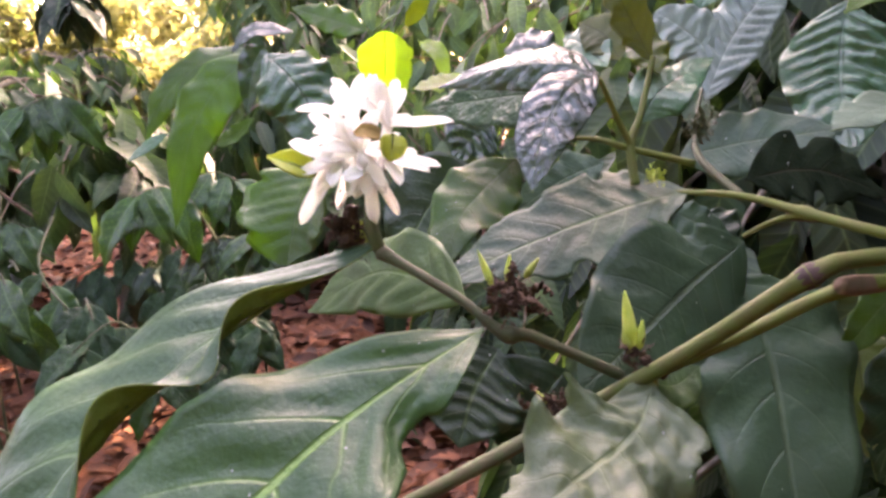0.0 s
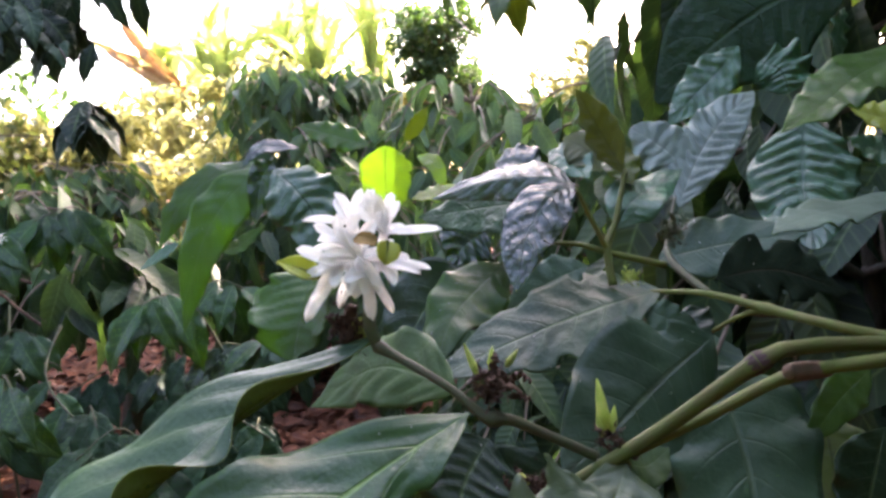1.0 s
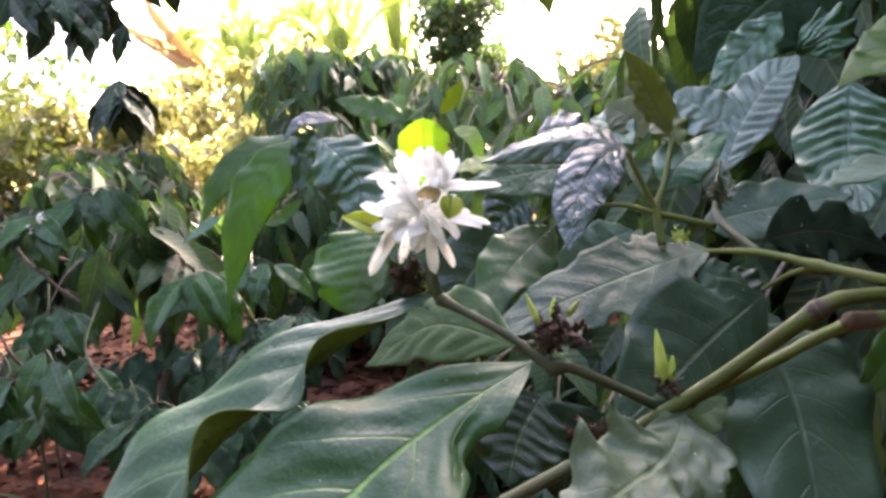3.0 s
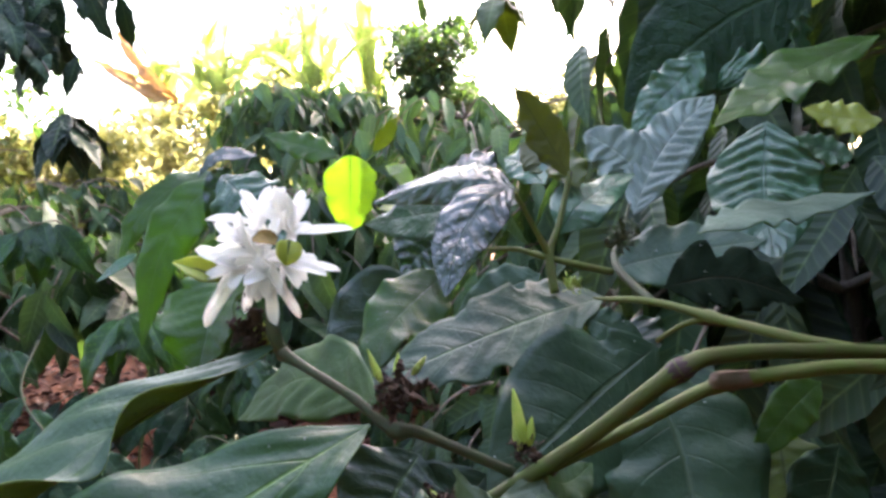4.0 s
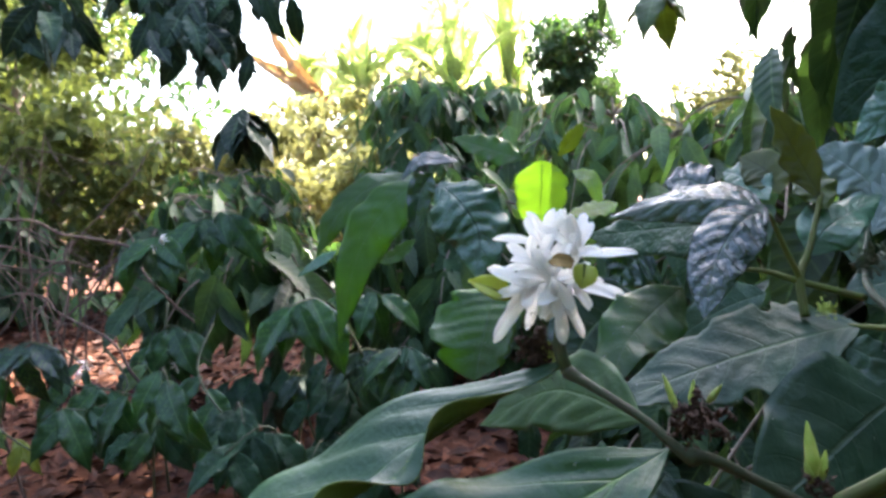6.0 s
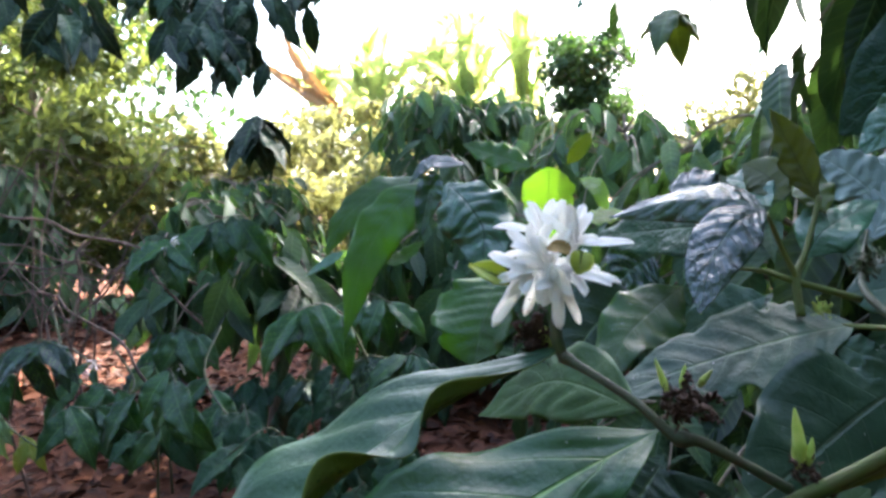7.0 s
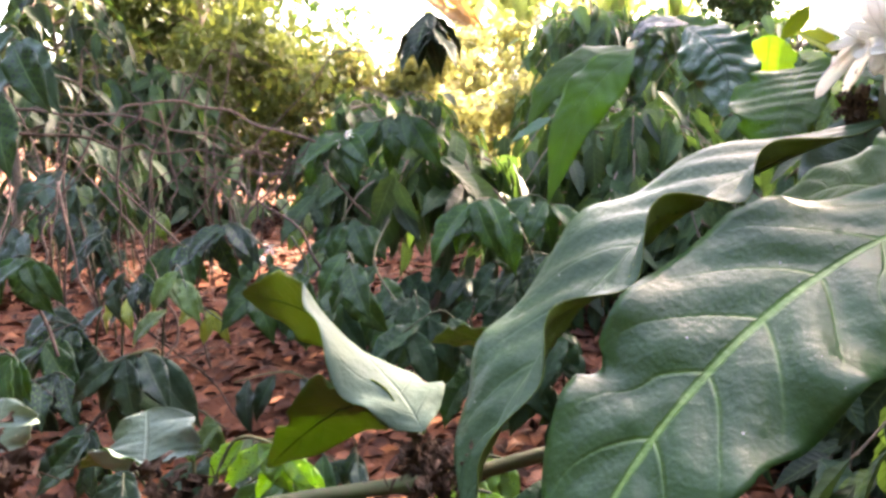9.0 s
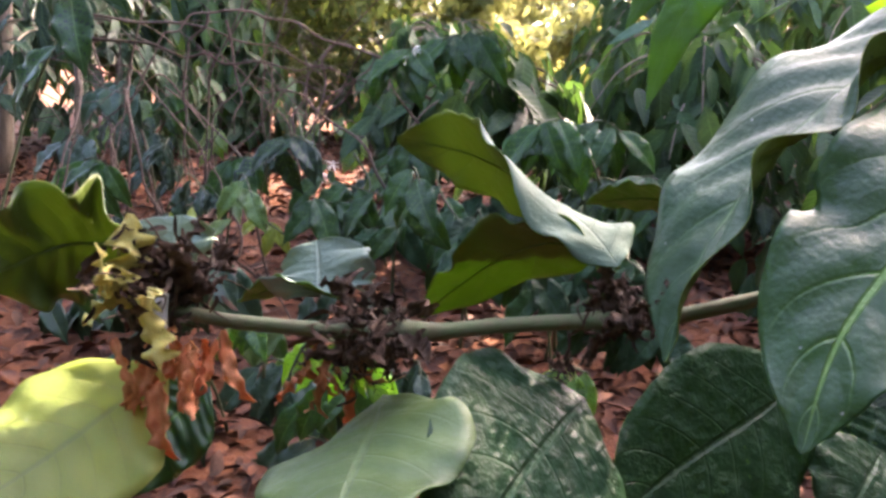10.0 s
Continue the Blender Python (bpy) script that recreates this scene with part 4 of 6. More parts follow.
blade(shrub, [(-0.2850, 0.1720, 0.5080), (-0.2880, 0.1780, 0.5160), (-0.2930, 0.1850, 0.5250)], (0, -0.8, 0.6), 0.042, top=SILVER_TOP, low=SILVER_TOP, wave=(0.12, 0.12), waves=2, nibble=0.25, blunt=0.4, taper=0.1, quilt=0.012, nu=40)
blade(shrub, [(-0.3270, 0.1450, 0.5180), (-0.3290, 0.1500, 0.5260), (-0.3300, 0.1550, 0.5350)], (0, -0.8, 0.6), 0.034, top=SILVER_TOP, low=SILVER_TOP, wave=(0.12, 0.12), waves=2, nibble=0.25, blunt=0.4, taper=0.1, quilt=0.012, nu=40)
blade(shrub, [(-0.3250, 0.1250, 0.5290), (-0.3420, 0.1150, 0.5300), (-0.3570, 0.0950, 0.5200)], (0.15, 0.88, 0.4), 0.046, top=SILVER_TOP, low=YOUNG_DARK, wave=(0.1, 0.12), waves=4, quilt=0.03, nu=60, blunt=0.6, label='wavy-edged coffee leaf showing its green underside')
blade(shrub, [(-0.3050, 0.1160, 0.4970), (-0.3150, 0.1000, 0.4850), (-0.3220, 0.0750, 0.4750), (-0.3260, 0.0450, 0.4700)], [(0.2, -0.6, 0.78), (0.3, -0.5, 0.8), (0.35, -0.45, 0.8), (0.35, -0.45, 0.8)], 0.052, fold=(0.0, 0.1), curl=(-0.1, -0.2), wave=(0.02, 0.02), blunt=1.15, quilt=0.02, veins=8, top=SUNLIT_TOP, low=SUNLIT_TOP, nu=60, label='yellow-green leaf with full sun painted into its pale colour')
blade(shrub, [(-0.3230, 0.1600, 0.4730), (-0.3340, 0.1450, 0.4570), (-0.3490, 0.1300, 0.4340)], (0.3, -0.75, 0.55), 0.036, top=LEAF_TOP, quilt=0.1, veins=11, nu=60)
blade(shrub, [(-0.2490, 0.1500, 0.4850), (-0.2420, 0.1250, 0.4820), (-0.2360, 0.0950, 0.4750), (-0.2230, 0.0500, 0.4670)], [(-0.1, -0.85, 0.5), (-0.05, -0.88, 0.45), (0, -0.9, 0.4), (0, -0.9, 0.4)], 0.066, fold=(0.05, 0.08), curl=(-0.2, -0.25), wave=(0.015, 0.02), blunt=1.3, quilt=0.015, top=LIT_OLIVE_TOP, nu=60, label='olive coffee leaf hanging below the twig, sunlight in its colour')
blade(shrub, [(-0.1910, 0.1880, 0.4810), (-0.1950, 0.1650, 0.4770), (-0.2010, 0.1250, 0.4690), (-0.2000, 0.0750, 0.4570)], [(0.25, -0.9, 0.35), (0.3, -0.9, 0.35), (0.35, -0.88, 0.3), (0.4, -0.88, 0.3)], 0.076, fold=(0.08, 0.05), curl=(-0.2, -0.25), wave=(0.02, 0.015), blunt=1.1, quilt=0.015, veins=7, top=DULL_TOP, nu=60, label='dark green coffee leaf hanging below the twig')
blade(shrub, [(-0.1120, 0.3100, 0.4630), (-0.1360, 0.2800, 0.4490), (-0.1620, 0.2500, 0.4340), (-0.1830, 0.2200, 0.4190)], (0.3, -0.88, 0.35), 0.075, wave=(0.02, 0.03), quilt=0.02, top=DULL_TOP, blunt=0.7, nu=50)
blade(shrub, [(-0.0740, 0.3700, 0.4330), (-0.0810, 0.3500, 0.4160), (-0.0900, 0.3300, 0.3940)], (0.2, -0.75, 0.6), 0.07, top=DULL_TOP, quilt=0.06)
blade(shrub, [(-0.0762, 0.3380, 0.4220), (-0.0850, 0.3100, 0.4170), (-0.0970, 0.2827, 0.4024)], (0.24, -0.71, 0.67), 0.06, top=DULL_TOP)
# withered flower clusters and buds
clump(shrub, (-0.0344, 0.3196, 0.6425), 0.0068, 100, DRY, 1, tall=1.8)
clump(shrub, (-0.0292, 0.3172, 0.6410), 0.0045, 16, BUD, 14)
clump(shrub, (0.0230, 0.2870, 0.6200), 0.0092, 46, DRY, 2)
clump(shrub, (0.0686, 0.2978, 0.5918), 0.007, 26, DRY, 3)
clump(shrub, (0.0374, 0.2966, 0.5748), 0.008, 30, DRY, 4)
clump(shrub, (-0.3047, 0.1125, 0.5229), 0.017, 80, DRY, 5)
clump(shrub, (-0.3004, 0.1103, 0.5051), 0.015, 22, RUSTY, 6, hang=1)
clump(shrub, (-0.3050, 0.0960, 0.5225), 0.0145, 6, YELLOW_PETAL, 12, hang=2)
clump(shrub, (-0.2525, 0.1441, 0.5047), 0.015, 70, DRY, 7)
clump(shrub, (-0.2672, 0.1367, 0.4953), 0.013, 12, RUSTY, 8, hang=1)
clump(shrub, (-0.1842, 0.1944, 0.5109), 0.013, 60, DRY, 9)
clump(shrub, (0.1486, 0.4786, 0.6580), 0.010, 30, TWIG, 10)
clump(shrub, (0.1095, 0.4270, 0.6393), 0.006, 14, BUD, 11)
clump(shrub, (-0.1990, 0.1880, 0.4910), 0.0055, 24, DRY, 13)
stem(shrub, [(-0.1990, 0.1900, 0.5050), (-0.1980, 0.1890, 0.4980), (-0.1990, 0.1880, 0.4930)], [0.0006, 0.0005, 0.0006], DRY, name='stalk')
bud(shrub, (0.0671, 0.2982, 0.5950), (0.0650, 0.2996, 0.6160), 0.0056)
bud(shrub, (0.0695, 0.2980, 0.5940), (0.0712, 0.2985, 0.6050), 0.0040)
bud(shrub, (0.0659, 0.2979, 0.5927), (0.0640, 0.2985, 0.6030), 0.0040)
bud(shrub, (0.0219, 0.2909, 0.6252), (0.0233, 0.2917, 0.6344), 0.003)
bud(shrub, (0.0279, 0.2909, 0.6259), (0.0334, 0.2914, 0.6325), 0.003)
bud(shrub, (0.0166, 0.2908, 0.6234), (0.0121, 0.2919, 0.6367), 0.003)
bud(shrub, (0.0340, 0.2967, 0.5755), (0.0307, 0.2971, 0.5808), 0.003)
stem(shrub, [(-0.2999, 0.1064, 0.5215), (-0.2978, 0.1022, 0.5136), (-0.2949, 0.1012, 0.5036)], [0.0024, 0.0026, 0.0016], STALK, name='flower_tube')
# flower head


def petal_shape(length, width, back, seed):
    """A strap-shaped petal along +x with a rounded tip, hollow along its middle and bent back."""
    rnd = random.Random(seed)
    nu, nv = 12, 6
    verts, faces, kinds = [], [], []
    sway = rnd.uniform(-0.15, 0.15)
    for i in range(nu + 1):
        u = i / nu
        half = 0.5 * width * min(1.0, (0.5 + 1.0 * u)) * math.sqrt(max(0.0, 1 - max(0.0, (u - 0.62) / 0.38) ** 2.4) + 0.004)
        for j in range(nv + 1):
            v = 2 * j / nv - 1
            verts.append(Vector((u * length, v * half + sway * length * u * u, -back * length * u * u + 0.28 * half * v * v * 2 + 0.06 * width * math.sin(8 * u + 2 * v + seed) + 0.04 * width * math.sin(5 * v + seed))))
    count, cols = len(verts), nv + 1
    verts += [p - Vector((0, 0, 0.0005)) for p in verts]
    for i in range(nu):
        for j in range(nv):
            a = i * cols + j
            quad = (a, a + cols, a + cols + 1, a + 1)
            faces += [quad, tuple(count + k for k in reversed(quad))]
        for a, b in ((i * cols, (i + 1) * cols), ((i + 1) * cols + nv, i * cols + nv)):
            faces.append((a, a + count, b + count, b))
    return verts, faces


PETALS = []
for k in range(6):
    pv, pf = petal_shape(0.0180 + 0.0012 * (k % 3), 0.0050 + 0.0007 * (k % 2), -0.15 + 0.12 * k, k)
    master = mesh_object("petal", pv, pf, [PETAL])
    PETALS.append(master.data)
    bpy.data.objects.remove(master)


def petal(parent, base, tip, width, back=0.1):
    """One broad petal of a flower, from its throat to its tip."""
    LEAF_COUNT[0] += 1
    length = (Vector(tip) - Vector(base)).length
    v, f = petal_shape(length * 1.05, width * 0.84, back, LEAF_COUNT[0])
    tilt = random.Random(LEAF_COUNT[0]).uniform(-0.6, 0.6)
    return under(mesh_object("petal", v, f, [PETAL]), parent, axes(base, tip, (tilt, -0.75, 0.65)))


def throat(parent, base, tip):
    """The tube of one coffee flower."""
    v, f = tube_mesh([base, Vector(base).lerp(Vector(tip), 0.6), tip], [0.0011, 0.0013, 0.0022], 8)
    ob = mesh_object("flower", v, f, [PETAL])
    under(ob, parent)
    return tagged(ob, "white coffee flower with broad strap-shaped petals")


head = throat(shrub, (-0.0264, 0.3365, 0.6585), (-0.0307, 0.3307, 0.6843))
petal(head, (-0.0307, 0.3307, 0.6843), (-0.0344, 0.3300, 0.6991), 0.0062, 0.12)
petal(head, (-0.0307, 0.3307, 0.6843), (-0.0279, 0.3340, 0.6999), 0.0058, 0.12)
petal(head, (-0.0307, 0.3307, 0.6843), (-0.0405, 0.3378, 0.6951), 0.005, 0.12)
petal(head, (-0.0307, 0.3307, 0.6843), (-0.0236, 0.3277, 0.6967), 0.006, 0.12)
petal(head, (-0.0307, 0.3307, 0.6843), (-0.0504, 0.3295, 0.6912), 0.005, 0.12)
petal(head, (-0.0307, 0.3307, 0.6843), (-0.0224, 0.3400, 0.6999), 0.006, 0.12)
head = throat(shrub, (-0.0252, 0.3345, 0.6587), (-0.0177, 0.3282, 0.6800))
petal(head, (-0.0177, 0.3282, 0.6800), (-0.0116, 0.3293, 0.6934), 0.0066, 0.12)
petal(head, (-0.0177, 0.3282, 0.6800), (-0.0171, 0.3255, 0.6953), 0.006, 0.12)
petal(head, (-0.0177, 0.3282, 0.6800), (0.0052, 0.3220, 0.6805), 0.0052, 0.12)
petal(head, (-0.0177, 0.3282, 0.6800), (-0.0086, 0.3164, 0.6840), 0.006, 0.12)
petal(head, (-0.0177, 0.3282, 0.6800), (-0.0195, 0.3190, 0.6891), 0.006, 0.12)
petal(head, (-0.0177, 0.3282, 0.6800), (-0.0135, 0.3357, 0.6973), 0.006, 0.12)
petal(head, (-0.0177, 0.3282, 0.6800), (-0.0251, 0.3258, 0.6976), 0.0065, 0.12)
petal(head, (-0.0177, 0.3282, 0.6800), (-0.0192, 0.3246, 0.6960), 0.0065, 0.12)
petal(head, (-0.0177, 0.3282, 0.6800), (-0.0295, 0.3215, 0.6938), 0.0065, 0.12)
head = throat(shrub, (-0.0263, 0.3305, 0.6580), (-0.0329, 0.3181, 0.6769))
petal(head, (-0.0329, 0.3181, 0.6769), (-0.0451, 0.3149, 0.6856), 0.006, 0.12)
petal(head, (-0.0329, 0.3181, 0.6769), (-0.0478, 0.3183, 0.6775), 0.0045, 0.12)
petal(head, (-0.0329, 0.3181, 0.6769), (-0.0374, 0.3131, 0.6885), 0.0062, 0.12)
petal(head, (-0.0329, 0.3181, 0.6769), (-0.0280, 0.3131, 0.6896), 0.0064, 0.12)
petal(head, (-0.0329, 0.3181, 0.6769), (-0.0251, 0.3073, 0.6809), 0.006, 0.12)
petal(head, (-0.0329, 0.3181, 0.6769), (-0.0418, 0.3095, 0.6810), 0.006, 0.12)
head = throat(shrub, (-0.0263, 0.3285, 0.6583), (-0.0353, 0.3154, 0.6687))
petal(head, (-0.0353, 0.3154, 0.6687), (-0.0527, 0.3122, 0.6758), 0.0068, 0.12)
petal(head, (-0.0353, 0.3154, 0.6687), (-0.0498, 0.3104, 0.6666), 0.006, 0.12)
petal(head, (-0.0353, 0.3154, 0.6687), (-0.0429, 0.3059, 0.6740), 0.006, 0.12)
petal(head, (-0.0353, 0.3154, 0.6687), (-0.0468, 0.3148, 0.6601), 0.006, 0.12)
petal(head, (-0.0353, 0.3154, 0.6687), (-0.0536, 0.3120, 0.6496), 0.0072, 0.12)
petal(head, (-0.0353, 0.3154, 0.6687), (-0.0383, 0.3059, 0.6624), 0.007, 0.12)
head = throat(shrub, (-0.0252, 0.3284, 0.6571), (-0.0248, 0.3140, 0.6652))
petal(head, (-0.0248, 0.3140, 0.6652), (-0.0240, 0.3075, 0.6477), 0.0068, 0.2)
petal(head, (-0.0248, 0.3140, 0.6652), (-0.0142, 0.3155, 0.6478), 0.0048, 0.3)
petal(head, (-0.0248, 0.3140, 0.6652), (-0.0309, 0.3103, 0.6561), 0.007, 0.12)
petal(head, (-0.0248, 0.3140, 0.6652), (-0.0188, 0.3103, 0.6579), 0.006, 0.12)
petal(head, (-0.0248, 0.3140, 0.6652), (-0.0330, 0.3050, 0.6643), 0.007, 0.12)
petal(head, (-0.0248, 0.3140, 0.6652), (-0.0285, 0.3037, 0.6735), 0.007, 0.12)
head = throat(shrub, (-0.0252, 0.3284, 0.6571), (-0.0193, 0.3153, 0.6691))
petal(head, (-0.0193, 0.3153, 0.6691), (0.0010, 0.3168, 0.6653), 0.0048, 0.25)
petal(head, (-0.0193, 0.3153, 0.6691), (-0.0048, 0.3087, 0.6644), 0.0072, 0.12)
petal(head, (-0.0193, 0.3153, 0.6691), (-0.0146, 0.3066, 0.6613), 0.006, 0.12)
petal(head, (-0.0193, 0.3153, 0.6691), (-0.0075, 0.3173, 0.6700), 0.005, 0.12)
petal(head, (-0.0193, 0.3153, 0.6691), (-0.0234, 0.3046, 0.6733), 0.006, 0.12)
petal(head, (-0.0193, 0.3153, 0.6691), (-0.0149, 0.3070, 0.6789), 0.006, 0.12)
head = throat(shrub, (-0.0263, 0.3346, 0.6587), (-0.0290, 0.3276, 0.6717))
petal(head, (-0.0290, 0.3276, 0.6717), (-0.0448, 0.3270, 0.6625), 0.007, 0.12)
petal(head, (-0.0290, 0.3276, 0.6717), (-0.0419, 0.3261, 0.6515), 0.006, 0.12)
petal(head, (-0.0290, 0.3276, 0.6717), (-0.0141, 0.3266, 0.6613), 0.007, 0.12)
petal(head, (-0.0290, 0.3276, 0.6717), (-0.0136, 0.3295, 0.6720), 0.007, 0.12)
petal(head, (-0.0290, 0.3276, 0.6717), (-0.0378, 0.3320, 0.6751), 0.007, 0.12)
petal(head, (-0.0290, 0.3276, 0.6717), (-0.0240, 0.3349, 0.6866), 0.007, 0.12)
head = throat(shrub, (-0.0263, 0.3306, 0.6591), (-0.0277, 0.3156, 0.6715))
petal(head, (-0.0277, 0.3156, 0.6715), (-0.0410, 0.3101, 0.6767), 0.006, 0.12)
petal(head, (-0.0277, 0.3156, 0.6715), (-0.0453, 0.3087, 0.6707), 0.006, 0.12)
petal(head, (-0.0277, 0.3156, 0.6715), (-0.0354, 0.3086, 0.6828), 0.006, 0.12)
petal(head, (-0.0277, 0.3156, 0.6715), (-0.0302, 0.3076, 0.6842), 0.006, 0.12)
petal(head, (-0.0277, 0.3156, 0.6715), (-0.0339, 0.3075, 0.6589), 0.006, 0.12)
petal(head, (-0.0277, 0.3156, 0.6715), (-0.0261, 0.3064, 0.6576), 0.006, 0.12)
petal(head, (-0.0277, 0.3156, 0.6715), (-0.0192, 0.3047, 0.6627), 0.006, 0.12)
petal(head, (-0.0277, 0.3156, 0.6715), (-0.0208, 0.3127, 0.6862), 0.006, 0.12)
bract = leaf(shrub, (-0.0450, 0.3152, 0.6648), (-0.0616, 0.3110, 0.6728), (0, -0.8, 0.6), 0.0105, top=YELLOW_TOP, low=YELLOW_TOP, name='bract', nu=14, nv=8, arch=0.05, blunt=0.7, fold=.3)
leaf(shrub, (-0.0150, 0.3040, 0.6781), (-0.0164, 0.3012, 0.6689), (0.3, -0.9, 0.2), 0.010, top=YELLOW_TOP, low=YELLOW_TOP, name='bract', nu=14, nv=8, arch=0.08, blunt=0.4, fold=.3)
stale = mesh_object('withered_bud', *petal_shape(0.0085, 0.0065, 0.4, 77), [ANTHER])
under(stale, shrub, axes((-0.0196, 0.3030, 0.6778), (-0.0251, 0.3013, 0.6812), (0, -0.8, 0.6)))
tagged(stale, "tan withered bud among the white petals")

# ---- ground ----
def ground_height(x, y):
    far = max(0.0, math.hypot(x, y) - 1.5)
    return 0.10 * min(far, 3.0) * 0.6 + 0.02 * noise.noise(Vector((x * 1.3, y * 1.3, 0))) + 0.008 * noise.noise(Vector((x * 7, y * 7, 3)))


def sheet():
    xs = sorted(set([-300, -120, -50, -25, -15, -10] + [-7 + 0.14 * i for i in range(100)] + [10, 15, 25, 50, 120, 300]))
    verts = [(x, y, ground_height(x, y)) for y in xs for x in xs]
    n = len(xs)
    faces = [(j * n + i, j * n + i + 1, (j + 1) * n + i + 1, (j + 1) * n + i) for j in range(n - 1) for i in range(n - 1)]
    return mesh_object("ground", verts, faces, [SOIL])


tagged(sheet(), "red-brown plantation soil", "ground", kind="structure")

rnd = random.Random(11)
rows = []
for k in range(28000):
    x, y = (rnd.uniform(-3.4, 1.2), 0.3 + 4.7 * rnd.random() ** 1.2) if k < 21000 else (rnd.uniform(-5.0, 5.0), rnd.uniform(-5.0, 6.0))
    a = rnd.uniform(0, 6.28)
    way = Vector((math.cos(a), math.sin(a), rnd.uniform(-0.35, 0.5)))
    size = rnd.uniform(0.025, 0.075)
    rows.append((Vector((x, y, ground_height(x, y) + rnd.uniform(0.004, 0.03))), way, Vector((rnd.uniform(-0.9, 0.9), rnd.uniform(-0.9, 0.9), 1)), size, size * rnd.uniform(0.3, 0.5)))
lv, lf, luv = cloud(rows, bend=0.3)
tagged(mesh_object("leaf_litter", lv, lf, [LITTER], uvs=luv), "dry reddish-brown fallen coffee leaves on the soil", "leaf litter", kind="stuff")

# ---- shrubs of the rows behind ----
def leaf_set(mat):
    made = []
    for k in range(6):
        v, f, kind, uv = leaf_shape(0.15, 0.056, arch=0.03 + 0.015 * k, fold=0.12, wave=0.10, waves=2.5 + 0.3 * k, quilt=0.06, veins=9, bow=0.02 * (k - 2), seed=k, nu=20, nv=6, curl=0.1 + 0.06 * k)
        ob = mesh_object("leaf", v, f, [mat, mat], kind, uv)
        made.append(ob.data)
        bpy.data.objects.remove(ob)
    return made


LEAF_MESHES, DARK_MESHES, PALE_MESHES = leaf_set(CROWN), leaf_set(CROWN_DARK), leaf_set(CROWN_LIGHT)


def coffee_bush(place, height, reach, seed, label, mat=CROWN, low=0.25, near=0, leaf_len=0.155, tiers=8, arms=6, pairs=7, sink=0.55, lean=(0, 0), skip=None):
    """A coffee shrub: an upright trunk, tiers of arching side branches, and pairs of leaves that hang from them."""
    rnd = random.Random(seed)
    x0, y0 = place
    z0 = ground_height(x0, y0) - 0.02
    top = thing("coffee_bush", (x0, y0, z0), label, "shrub", group="coffee bushes of the row behind")
    tip = Vector((lean[0], lean[1], height))
    v, f = tube_mesh([(0, 0, 0), tip * 0.5 + Vector((0.03, 0.02, 0)), tip], [0.022, 0.015, 0.005], 8)
    under(mesh_object("trunk", v, f, [WOOD]), top, Matrix.Translation((x0, y0, z0)))
    rows, singles = [], []
    for i in range(tiers):
        h = low + (1 - low) * (i + rnd.uniform(0, 0.8)) / tiers
        start = tip * h
        for j in range(arms):
            a = 2.4 * i + 2 * math.pi * j / arms + rnd.uniform(-0.3, 0.3)
            long = reach * rnd.uniform(0.6, 1.1) * (1.15 - 0.75 * max(0.0, h - 0.35))
            out = Vector((math.cos(a), math.sin(a), 0))
            if skip and skip(Vector((x0, y0, z0)) + start + out * long):
                continue
            pts = [start, start + out * long * 0.4 + Vector((0, 0, 0.14 * long)), start + out * long * 0.75 + Vector((0, 0, 0.02 * long)), start + out * long + Vector((0, 0, -sink * long * 0.5))]
            v, f = tube_mesh(pts, [0.006, 0.0045, 0.003, 0.0015], 5, closed=False)
            under(mesh_object("side_branch", v, f, [WOOD]), top, Matrix.Translation((x0, y0, z0)))
            for k in range(pairs):
                s = 0.25 + 0.75 * (k + rnd.uniform(0.2, 0.8)) / pairs
                seg = min(int(s * 3), 2)
                p = pts[seg].lerp(pts[seg + 1], s * 3 - seg)
                for sgn in (-1, 1):
                    side = Vector((-out.y, out.x, 0)) * sgn
                    way = out * rnd.uniform(0.0, 0.5) + side * rnd.uniform(0.1, 0.9) + Vector((0, 0, -rnd.uniform(0.3, 1.5)))
                    size = leaf_len * rnd.uniform(0.6, 1.2)
                    up = Vector((0, 0, 0.8)) + out * 0.6 + Vector((rnd.uniform(-0.8, 0.8), rnd.uniform(-0.8, 0.8), 0))
                    p = p + Vector((rnd.uniform(-1, 1), rnd.uniform(-1, 1), rnd.uniform(-1, 1))) * 0.04
                    row = (p, way, up, size, size * rnd.uniform(0.33, 0.44))
                    (singles if len(singles) < near and (p.y < 0.05 or rnd.random() < 0.3) else rows).append(row)
    if rows:
        v, f, uv = cloud(rows, bend=0.18)
        crown = under(mesh_object("crown", v, f, [mat], uvs=uv), top, Matrix.Translation((x0, y0, z0)))
        tagged(crown, kind="stuff")
    for p, way, up, size, wide in singles:
        ob = new("leaf", (DARK_MESHES if mat is CROWN_DARK else LEAF_MESHES)[rnd.randrange(6)])
        w = p + Vector((x0, y0, z0))
        k = size / 0.15
        under(ob, top, axes(w, w + way, up) @ Matrix.Diagonal((k, k, k, 1)))
    return top


HANGING = "coffee bush with drooping dark green leaves"
coffee_bush((-1.3, 2.55), 0.66, 0.46, 21, HANGING, near=150, low=0.55, tiers=6, skip=lambda p: p.x < -0.54 * p.y)
coffee_bush((-0.35, 2.75), 0.68, 0.50, 22, HANGING, near=140, low=0.2, tiers=9)
coffee_bush((-0.85, 2.15), 0.60, 0.36, 52, HANGING, near=70, low=0.72, tiers=3)
coffee_bush((-2.45, 2.3), 0.8, 0.5, 23, HANGING, mat=CROWN_DARK, near=60, low=0.55, tiers=3, arms=5, pairs=4, leaf_len=0.12)
coffee_bush((0.55, 2.2), 0.92, 0.65, 24, HANGING, near=100)
